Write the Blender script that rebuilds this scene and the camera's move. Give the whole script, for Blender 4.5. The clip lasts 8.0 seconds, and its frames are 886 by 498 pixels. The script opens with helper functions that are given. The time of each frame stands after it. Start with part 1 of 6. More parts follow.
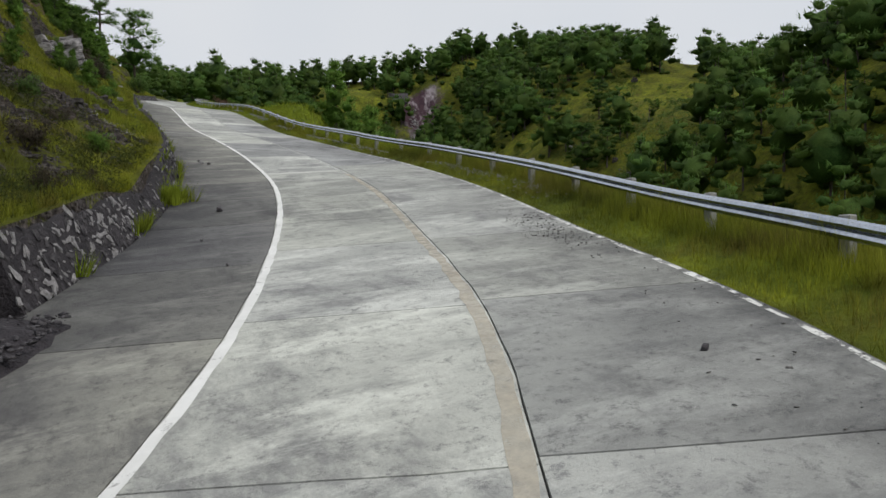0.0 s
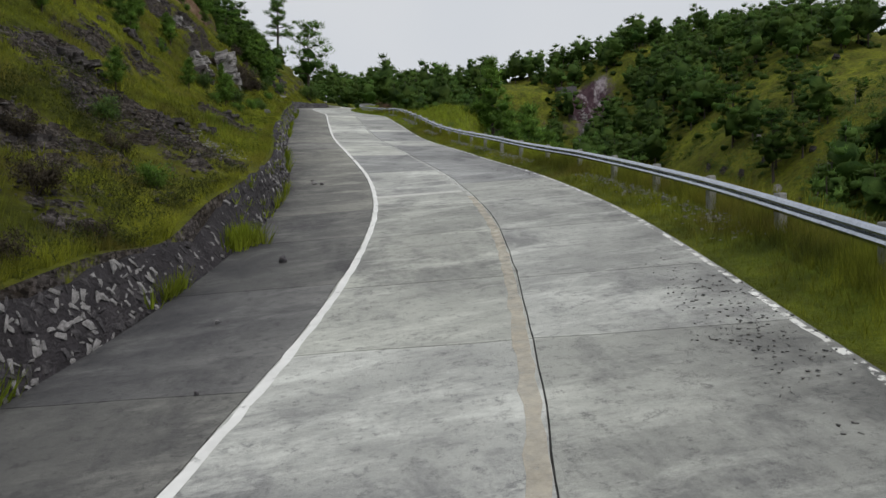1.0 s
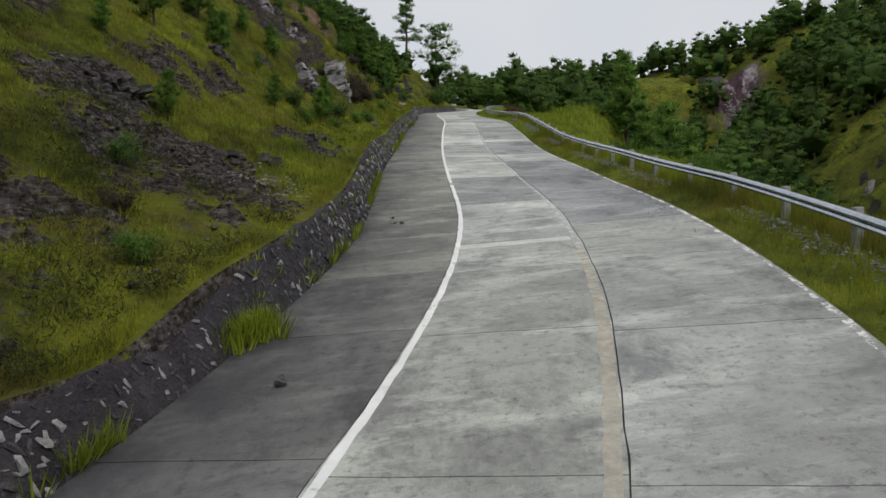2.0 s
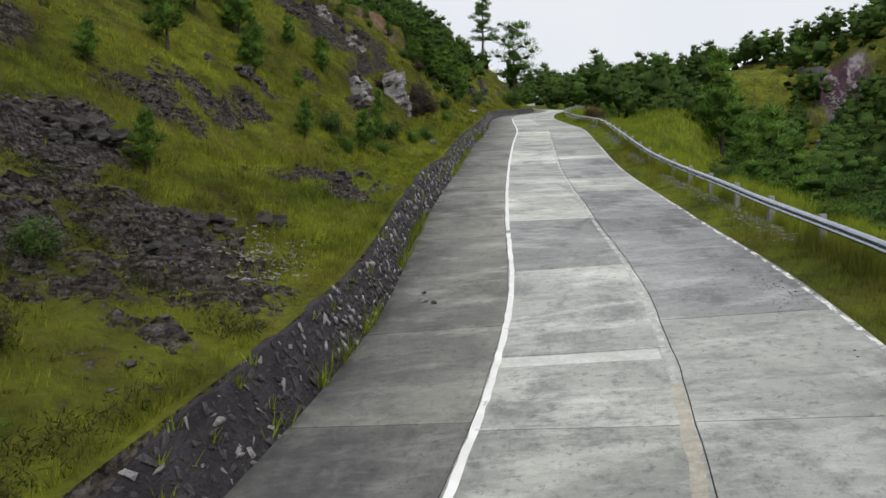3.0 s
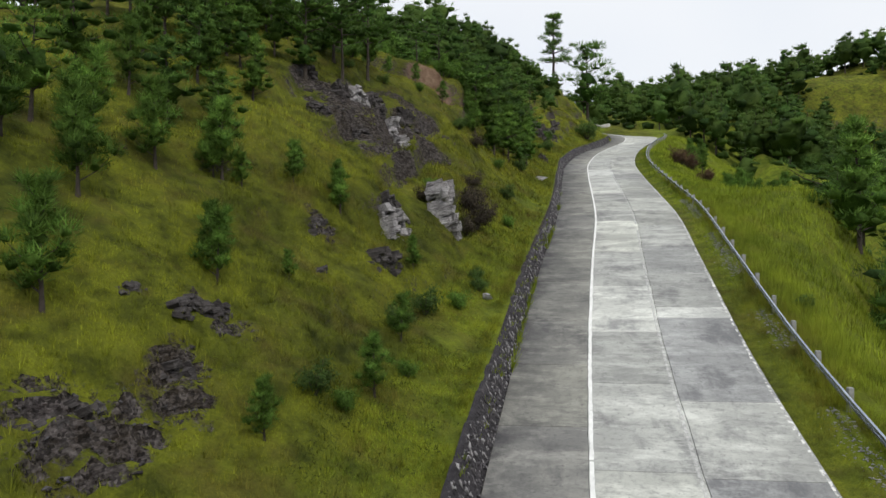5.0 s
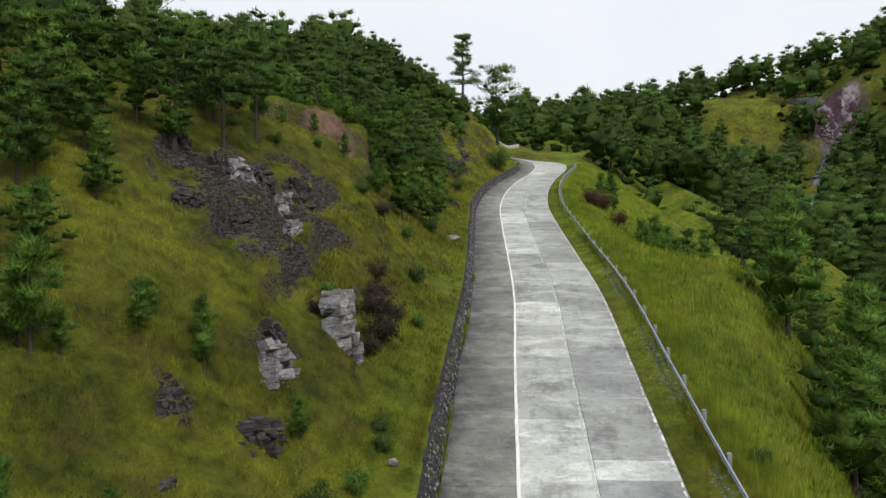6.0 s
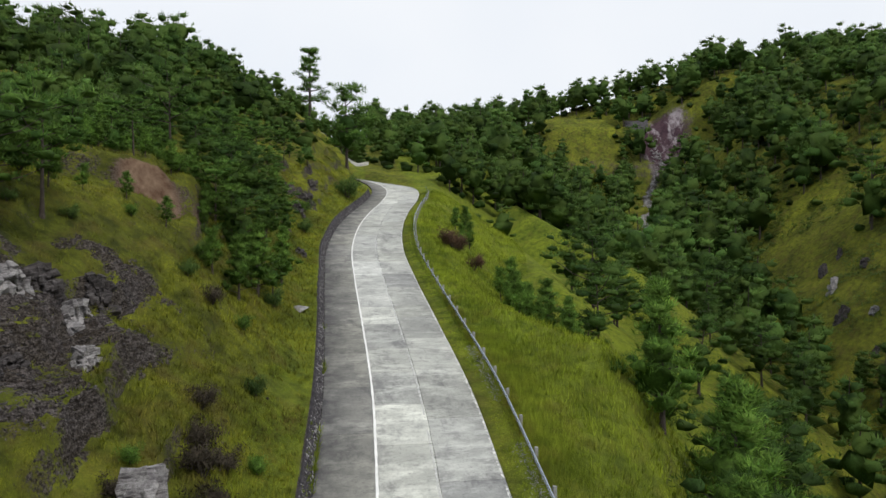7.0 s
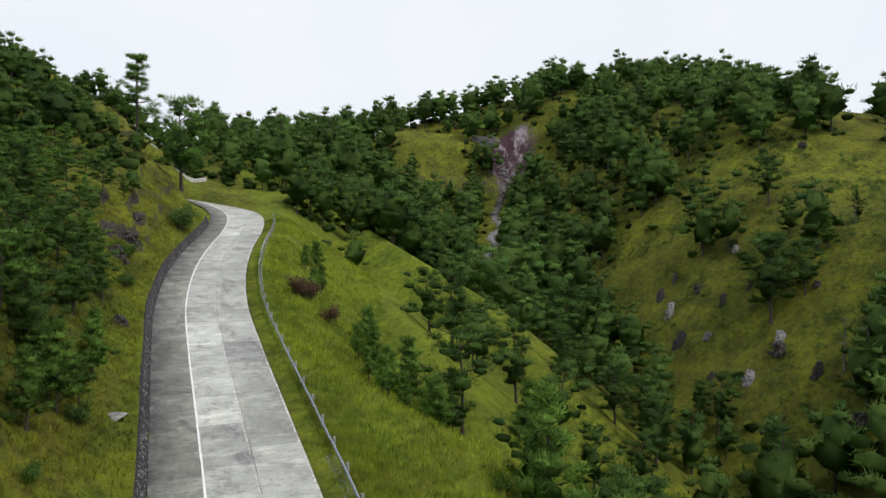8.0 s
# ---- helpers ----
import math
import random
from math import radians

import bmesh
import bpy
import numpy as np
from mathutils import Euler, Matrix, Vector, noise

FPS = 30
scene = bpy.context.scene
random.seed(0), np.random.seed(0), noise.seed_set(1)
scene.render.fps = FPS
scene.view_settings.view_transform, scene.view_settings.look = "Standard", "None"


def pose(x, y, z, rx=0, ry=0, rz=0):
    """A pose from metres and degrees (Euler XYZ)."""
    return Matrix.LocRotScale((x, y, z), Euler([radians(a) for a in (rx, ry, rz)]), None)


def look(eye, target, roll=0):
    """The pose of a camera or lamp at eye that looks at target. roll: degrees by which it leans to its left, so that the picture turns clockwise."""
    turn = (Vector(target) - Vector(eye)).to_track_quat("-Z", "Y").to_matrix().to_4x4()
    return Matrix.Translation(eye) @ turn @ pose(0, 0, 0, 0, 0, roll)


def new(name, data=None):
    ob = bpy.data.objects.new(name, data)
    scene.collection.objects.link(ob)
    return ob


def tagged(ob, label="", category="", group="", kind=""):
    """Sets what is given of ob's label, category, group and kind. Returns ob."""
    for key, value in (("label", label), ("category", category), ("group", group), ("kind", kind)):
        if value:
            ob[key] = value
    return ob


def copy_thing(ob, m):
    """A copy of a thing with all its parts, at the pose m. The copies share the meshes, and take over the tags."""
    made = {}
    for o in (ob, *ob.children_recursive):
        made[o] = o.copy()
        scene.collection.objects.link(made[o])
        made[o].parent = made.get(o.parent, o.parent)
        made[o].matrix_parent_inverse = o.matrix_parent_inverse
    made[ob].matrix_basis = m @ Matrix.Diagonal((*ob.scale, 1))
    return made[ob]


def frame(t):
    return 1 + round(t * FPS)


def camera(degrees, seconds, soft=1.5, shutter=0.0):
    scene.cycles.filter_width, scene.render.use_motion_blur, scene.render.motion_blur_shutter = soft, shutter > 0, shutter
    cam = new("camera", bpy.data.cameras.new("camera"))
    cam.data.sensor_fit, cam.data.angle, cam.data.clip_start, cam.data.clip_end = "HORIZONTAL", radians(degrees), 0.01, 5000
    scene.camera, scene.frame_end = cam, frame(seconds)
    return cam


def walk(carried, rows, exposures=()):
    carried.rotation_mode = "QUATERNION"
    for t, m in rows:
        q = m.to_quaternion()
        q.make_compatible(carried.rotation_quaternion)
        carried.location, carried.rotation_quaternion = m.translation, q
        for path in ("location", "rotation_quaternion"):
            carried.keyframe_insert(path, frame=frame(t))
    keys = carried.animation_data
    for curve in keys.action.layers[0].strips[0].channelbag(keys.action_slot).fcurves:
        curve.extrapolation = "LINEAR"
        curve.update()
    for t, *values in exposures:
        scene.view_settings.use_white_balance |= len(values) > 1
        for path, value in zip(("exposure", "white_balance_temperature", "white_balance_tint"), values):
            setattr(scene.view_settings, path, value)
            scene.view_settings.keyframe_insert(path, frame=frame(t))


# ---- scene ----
import itertools

cam = camera(64.60, 8.0)
PATH = [
    (0, (-9.078, -42.435, -7.066), (-8.2145, -40.6318, -7.0317), -0.29),
    (0.5, (-7.349, -40.205, -6.347), (-6.7099, -38.3106, -6.3190), -0.26),
    (1, (-5.906, -37.605, -5.524), (-5.4985, -35.6476, -5.5009), -0.16),
    (1.5, (-4.813, -34.946, -4.705), (-4.6425, -32.9535, -4.6852), -0.03),
    (1.7, (-4.415, -33.890, -4.305), (-4.3089, -31.8925, -4.2834), -0.04),
    (2.8, (-3.102, -28.039, -1.870), (-3.2513, -26.0447, -1.8597), 0.02),
    (3, (-2.937, -26.890, -1.349), (-3.1375, -24.8999, -1.3368), 0.02),
    (3.5, (-2.756, -23.968, 0.237), (-3.0567, -21.9910, 0.2498), -0.09),
    (4, (-2.814, -21.218, 2.107), (-3.1985, -19.2558, 2.1179), -0.07),
    (4.5, (-3.079, -18.324, 5.061), (-3.4803, -16.3651, 5.0722), 0.05),
    (4.7, (-3.233, -17.198, 6.287), (-3.6353, -15.2391, 6.2983), 0.09),
    (5.8, (-4.138, -10.072, 13.160), (-4.3704, -8.0860, 13.1717), -0.00),
    (6, (-4.341, -8.770, 14.329), (-4.4774, -6.7751, 14.3437), 0.04),
    (6.5, (-4.718, -5.331, 17.271), (-4.6370, -3.3323, 17.2864), 0.02),
    (7, (-4.891, -1.504, 20.426), (-4.5928, 0.4740, 20.4425), 0.01),
    (7.5, (-4.879, 2.424, 23.564), (-4.3690, 4.3577, 23.5786), 0.04),
    (8, (-4.458, 6.233, 26.741), (-3.7372, 8.0983, 26.7581), -0.04),
]
walk(cam, [(t, look(eye, target, roll)) for t, eye, target, roll in PATH], [(0, -0.15), (1.5, -0.3), (3.0, 0.08), (3.5, 0.12), (4.5, 0.18), (8, 0.2)])

# ---------------------------------------------------------------- world and light
SUN_DIR = (0.35, -0.45, 0.82)
world = bpy.data.worlds.new("overcast_sky")
scene.world = world
world.use_nodes = True
wn, wl = world.node_tree.nodes, world.node_tree.links
wn.clear()
w_out = wn.new("ShaderNodeOutputWorld")
w_bg = wn.new("ShaderNodeBackground")
w_sky = wn.new("ShaderNodeTexSky")
w_sky.sky_type = "NISHITA"
w_sky.sun_disc = False
w_sky.sun_elevation = math.asin(SUN_DIR[2] / Vector(SUN_DIR).length)
w_sky.sun_rotation = math.atan2(SUN_DIR[0], SUN_DIR[1])
w_sky.air_density, w_sky.dust_density = 1.0, 4.0
w_scale = wn.new("ShaderNodeVectorMath")
w_scale.operation = "SCALE"
w_scale.inputs["Scale"].default_value = 0.10
w_cloud = wn.new("ShaderNodeTexNoise")
w_cloud.inputs["Scale"].default_value = 1.6
w_cloud.inputs["Detail"].default_value = 4
w_ramp = wn.new("ShaderNodeValToRGB")
w_ramp.color_ramp.elements[0].position, w_ramp.color_ramp.elements[1].position = 0.3, 0.7
w_ramp.color_ramp.elements[0].color = (0.74, 0.79, 0.86, 1)
w_ramp.color_ramp.elements[1].color = (0.86, 0.88, 0.91, 1)
w_mix = wn.new("ShaderNodeMixRGB")
w_mix.inputs["Fac"].default_value = 0.9
wl.new(w_sky.outputs["Color"], w_scale.inputs[0])
wl.new(w_cloud.outputs["Fac"], w_ramp.inputs["Fac"])
wl.new(w_scale.outputs["Vector"], w_mix.inputs["Color1"])
wl.new(w_ramp.outputs["Color"], w_mix.inputs["Color2"])
wl.new(w_mix.outputs["Color"], w_bg.inputs["Color"])
w_bg.inputs["Strength"].default_value = 1.0
wl.new(w_bg.outputs["Background"], w_out.inputs["Surface"])

sun_data = bpy.data.lights.new("sun", "SUN")
sun_data.energy, sun_data.angle, sun_data.color = 1.5, radians(12), (1.0, 0.96, 0.88)
sun = new("sun", sun_data)
sun.matrix_world = look(Vector(SUN_DIR) * 100, (0, 0, 0))


# ---------------------------------------------------------------- materials
def material(name, rough=0.9, metal=0.0):
    m = bpy.data.materials.new(name)
    m.use_nodes = True
    b = m.node_tree.nodes["Principled BSDF"]
    b.inputs["Roughness"].default_value = rough
    b.inputs["Metallic"].default_value = metal
    return m, m.node_tree.nodes, m.node_tree.links, b


def noise_fac(n, l, scale, detail=6, rough=0.6, low=0.35, high=0.65, stretch=None, turn=0.0):
    tc = n.new("ShaderNodeTexCoord")
    src = tc.outputs["Object"]
    if stretch:
        mp = n.new("ShaderNodeMapping")
        mp.inputs["Scale"].default_value = stretch
        mp.inputs["Rotation"].default_value = (0, 0, turn)
        l.new(src, mp.inputs["Vector"])
        src = mp.outputs["Vector"]
    t = n.new("ShaderNodeTexNoise")
    t.inputs["Scale"].default_value, t.inputs["Detail"].default_value, t.inputs["Roughness"].default_value = scale, detail, rough
    l.new(src, t.inputs["Vector"])
    r = n.new("ShaderNodeMapRange")
    r.inputs["From Min"].default_value, r.inputs["From Max"].default_value = low, high
    l.new(t.outputs["Fac"], r.inputs["Value"])
    return r.outputs["Result"]


def mixed(n, l, fac, a, b, mode="MIX"):
    m = n.new("ShaderNodeMixRGB")
    m.blend_type = mode
    for sock, v in (("Fac", fac), ("Color1", a), ("Color2", b)):
        if isinstance(v, (int, float)):
            m.inputs[sock].default_value = v
        elif isinstance(v, tuple):
            m.inputs[sock].default_value = (*v, 1)
        else:
            l.new(v, m.inputs[sock])
    return m.outputs["Color"]


def math_node(n, l, op, a, b=0.0):
    m = n.new("ShaderNodeMath")
    m.operation = op
    for i, v in enumerate((a, b)):
        if isinstance(v, (int, float)):
            m.inputs[i].default_value = v
        else:
            l.new(v, m.inputs[i])
    return m.outputs["Value"]


def bumped(n, l, b, height, strength=0.4, dist=0.05):
    bp = n.new("ShaderNodeBump")
    bp.inputs["Strength"].default_value, bp.inputs["Distance"].default_value = strength, dist
    l.new(height, bp.inputs["Height"])
    l.new(bp.outputs["Normal"], b.inputs["Normal"])


def concrete(name, light, dark, stain):
    m, n, l, b = material(name, 0.88)
    base = mixed(n, l, noise_fac(n, l, 0.30, 8, 0.66, 0.38, 0.62), light, dark)
    blot = noise_fac(n, l, 0.50, 10, 0.76, 0.50, 0.62, (1.0, 0.45, 1.0), 0.25)
    base = mixed(n, l, math_node(n, l, "MULTIPLY", blot, 0.75), base, stain)
    wear = noise_fac(n, l, 1.5, 8, 0.76, 0.51, 0.64, (0.45, 1.2, 1.0), 0.12)
    base = mixed(n, l, math_node(n, l, "MULTIPLY", wear, 0.45), base, stain)
    streak = noise_fac(n, l, 0.7, 9, 0.74, 0.50, 0.64, (0.5, 1.2, 1.0), -0.1)
    base = mixed(n, l, math_node(n, l, "MULTIPLY", streak, 0.75), base, tuple(min(1, c * 1.45) for c in light))
    mottle = noise_fac(n, l, 2.6, 8, 0.8, 0.36, 0.64)
    base = mixed(n, l, math_node(n, l, "MULTIPLY", mottle, 0.3), base, dark)
    speck = noise_fac(n, l, 5.5, 8, 0.85, 0.54, 0.63)
    base = mixed(n, l, math_node(n, l, "MULTIPLY", speck, 0.65), base, stain)
    pit = noise_fac(n, l, 17.0, 5, 0.8, 0.60, 0.70)
    base = mixed(n, l, math_node(n, l, "MULTIPLY", pit, 0.5), base, tuple(c * 0.5 for c in stain))
    grain = noise_fac(n, l, 30, 5, 0.75, 0.3, 0.7)
    base = mixed(n, l, math_node(n, l, "MULTIPLY", grain, 0.22), base, tuple(c * 0.5 for c in dark))
    gut = n.new("ShaderNodeAttribute")
    gut.attribute_name = "gutter"
    grime = math_node(n, l, "MULTIPLY", gut.outputs["Fac"], noise_fac(n, l, 0.5, 7, 0.7, 0.25, 0.6))
    base = mixed(n, l, grime, base, (0.045, 0.043, 0.046))
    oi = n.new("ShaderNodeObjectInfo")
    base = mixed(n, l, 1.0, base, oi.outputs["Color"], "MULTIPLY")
    rnd = n.new("ShaderNodeMapRange")
    rnd.inputs["To Min"].default_value, rnd.inputs["To Max"].default_value = 0.88, 1.1
    l.new(oi.outputs["Random"], rnd.inputs["Value"])
    hsv = n.new("ShaderNodeHueSaturation")
    l.new(base, hsv.inputs["Color"])
    l.new(rnd.outputs["Result"], hsv.inputs["Value"])
    l.new(hsv.outputs["Color"], b.inputs["Base Color"])
    bumped(n, l, b, math_node(n, l, "SUBTRACT", math_node(n, l, "ADD", grain, mottle), math_node(n, l, "ADD", speck, pit)), 0.5, 0.012)
    return m


CONCRETE = concrete("worn_concrete", (0.50, 0.50, 0.465), (0.345, 0.345, 0.325), (0.125, 0.122, 0.13))
SHOULDER = concrete("dark_concrete", (0.330, 0.322, 0.285), (0.185, 0.180, 0.168), (0.075, 0.070, 0.075))


def plain(name, a, c, scale, rough=0.9, metal=0.0, bump=0.3, low=0.35, high=0.65, dist=0.03):
    m, n, l, b = material(name, rough, metal)
    f = noise_fac(n, l, scale, 6, 0.65, low, high)
    f2 = noise_fac(n, l, scale * 7, 4, 0.6)
    col = mixed(n, l, f, a, c)
    col = mixed(n, l, math_node(n, l, "MULTIPLY", f2, 0.3), col, tuple(v * 0.55 for v in a))
    l.new(col, b.inputs["Base Color"])
    if bump:
        bumped(n, l, b, f2, bump, dist)
    return m


def meadow(n, l, dark, mid, bright, dry):
    """Grass colour in patches of about a metre and of several metres."""
    f1 = noise_fac(n, l, 0.95, 5, 0.62, 0.36, 0.64)
    f2 = noise_fac(n, l, 0.16, 4, 0.55, 0.38, 0.62)
    f3 = noise_fac(n, l, 0.5, 5, 0.6, 0.50, 0.66)
    col = mixed(n, l, f1, dark, mid)
    col = mixed(n, l, math_node(n, l, "MULTIPLY", f2, math_node(n, l, "ADD", math_node(n, l, "MULTIPLY", f1, 0.6), 0.3)), col, bright)
    f4 = noise_fac(n, l, 0.035, 5, 0.6, 0.40, 0.62)
    col = mixed(n, l, math_node(n, l, "MULTIPLY", f4, 0.28), col, tuple(0.5 * (a + b) for a, b in zip(dark, dry)))
    return mixed(n, l, math_node(n, l, "MULTIPLY", f3, 0.55), col, dry)


def thin_leaf(n, l, b, colour, share=0.45):
    """Thin leaves: part of the light passes through to the other side."""
    l.new(colour, b.inputs["Base Color"])
    tr = n.new("ShaderNodeBsdfTranslucent")
    l.new(colour, tr.inputs["Color"])
    mix = n.new("ShaderNodeMixShader")
    mix.inputs["Fac"].default_value = share
    l.new(b.outputs["BSDF"], mix.inputs[1])
    l.new(tr.outputs["BSDF"], mix.inputs[2])
    l.new(mix.outputs["Shader"], n["Material Output"].inputs["Surface"])


def blades(name, tones):
    m, n, l, b = material(name, 0.8)
    g = n.new("ShaderNodeNewGeometry")
    r = n.new("ShaderNodeMapRange")
    r.inputs["To Min"].default_value, r.inputs["To Max"].default_value = 0.58, 1.42
    l.new(g.outputs["Random Per Island"], r.inputs["Value"])
    hsv = n.new("ShaderNodeHueSaturation")
    l.new(meadow(n, l, *tones), hsv.inputs["Color"])
    l.new(r.outputs["Result"], hsv.inputs["Value"])
    thin_leaf(n, l, b, hsv.outputs["Color"])
    b.inputs["Specular IOR Level"].default_value = 0.1
    return m


SLOPE_TONES = ((0.046, 0.062, 0.011), (0.172, 0.202, 0.022), (0.325, 0.355, 0.030), (0.170, 0.135, 0.036))
LUSH_TONES = ((0.086, 0.130, 0.014), (0.21, 0.280, 0.026), (0.345, 0.425, 0.035), (0.22, 0.22, 0.037))


def leafy(name, a, c, rough=0.75, spread=0.5, patch=None):
    m, n, l, b = material(name, rough)
    g = n.new("ShaderNodeNewGeometry")
    oi = n.new("ShaderNodeObjectInfo")
    col = mixed(n, l, g.outputs["Random Per Island"], a, c)
    r = n.new("ShaderNodeMapRange")
    r.inputs["To Min"].default_value, r.inputs["To Max"].default_value = 1 - spread / 2, 1 + spread / 2
    l.new(oi.outputs["Random"], r.inputs["Value"])
    hsv = n.new("ShaderNodeHueSaturation")
    l.new(col, hsv.inputs["Color"])
    # tone: random differences between pads, plus the painted shade inside the crowns
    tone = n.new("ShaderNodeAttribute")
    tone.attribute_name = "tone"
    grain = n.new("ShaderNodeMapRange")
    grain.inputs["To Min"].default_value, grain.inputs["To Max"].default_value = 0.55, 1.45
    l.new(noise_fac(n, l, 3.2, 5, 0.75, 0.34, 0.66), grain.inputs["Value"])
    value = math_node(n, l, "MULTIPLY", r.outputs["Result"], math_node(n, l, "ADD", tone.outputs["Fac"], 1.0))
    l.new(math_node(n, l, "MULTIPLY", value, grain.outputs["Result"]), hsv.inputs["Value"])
    out = hsv.outputs["Color"]
    if patch:
        f = noise_fac(n, l, 0.14, 4, 0.6, 0.42, 0.62)
        out = mixed(n, l, math_node(n, l, "MULTIPLY", f, 0.65), out, patch)
    thin_leaf(n, l, b, out, 0.40)
    bumped(n, l, b, noise_fac(n, l, 5.0, 6, 0.85, 0.3, 0.7), 0.35, 0.10)
    b.inputs["Specular IOR Level"].default_value = 0.15
    return m


JOINT = plain("joint_filler", (0.03, 0.03, 0.028), (0.055, 0.05, 0.045), 3)
BARK = plain("pine_bark", (0.05, 0.038, 0.03), (0.10, 0.08, 0.065), 5, bump=0.8)
DEADWOOD = plain("grey_dead_wood", (0.14, 0.13, 0.12), (0.22, 0.21, 0.2), 5)
NEEDLE_OLD = leafy("pine_needles", (0.040, 0.092, 0.020), (0.085, 0.153, 0.031), patch=(0.106, 0.164, 0.031))
NEEDLE_MID = leafy("fresh_pine_needles", (0.060, 0.134, 0.026), (0.126, 0.222, 0.041))
NEEDLE_YOUNG = leafy("young_pine_needles", (0.074, 0.154, 0.026), (0.152, 0.260, 0.044))
LEAF = leafy("shrub_leaves", (0.050, 0.100, 0.027), (0.116, 0.184, 0.043))
GRASS = blades("grass_blades", SLOPE_TONES)
GRASS_LUSH = blades("lush_grass_blades", LUSH_TONES)
RED_LEAF = leafy("rusty_leaves", (0.10, 0.06, 0.04), (0.17, 0.11, 0.065))
OLIVE_LEAF = leafy("olive_weeds", (0.045, 0.062, 0.016), (0.105, 0.122, 0.030))
BROWN_LEAF = leafy("withered_leaves", (0.045, 0.038, 0.028), (0.105, 0.086, 0.064))
STONE = plain("wall_stone", (0.032, 0.029, 0.034), (0.14, 0.13, 0.138), 3.2, bump=0.6)
STONE_PALE = plain("pale_stone", (0.19, 0.18, 0.185), (0.43, 0.42, 0.42), 3, bump=0.5)
MORTAR = plain("dark_mortar", (0.016, 0.013, 0.017), (0.054, 0.047, 0.054), 2.2, bump=1.0)
STEEL = plain("galvanised_steel", (0.42, 0.46, 0.52), (0.55, 0.59, 0.65), 1.5, 0.24, 0.95, 0.05)
PATCH = plain("pale_mortar", (0.50, 0.50, 0.47), (0.66, 0.66, 0.63), 2.0)
POST = plain("post_concrete", (0.24, 0.24, 0.23), (0.36, 0.36, 0.345), 4)


def worn_paint(name, a, c, low, high):
    """Paint that has flaked away in places down to the concrete."""
    m, n, l, b = material(name, 0.75)
    l.new(mixed(n, l, noise_fac(n, l, 1.2, 6, 0.7), a, c), b.inputs["Base Color"])
    l.new(noise_fac(n, l, 3.2, 8, 0.75, low, high), b.inputs["Alpha"])
    return m


WHITE_PAINT = worn_paint("white_road_paint", (0.66, 0.66, 0.64), (0.82, 0.82, 0.80), 0.28, 0.40)
CHIPPED_PAINT = worn_paint("chipped_white_paint", (0.60, 0.60, 0.57), (0.78, 0.78, 0.75), 0.46, 0.53)
FAINT_PAINT = worn_paint("faint_white_paint", (0.56, 0.56, 0.54), (0.70, 0.70, 0.68), 0.22, 0.80)
TAN_PAINT = worn_paint("faded_yellow_paint", (0.50, 0.445, 0.355), (0.56, 0.52, 0.44), 0.16, 0.74)
GRIT = plain("pale_gravel", (0.20, 0.20, 0.20), (0.42, 0.41, 0.40), 6)
GRAVEL = plain("gravel_stone", (0.10, 0.10, 0.10), (0.22, 0.21, 0.2), 6)


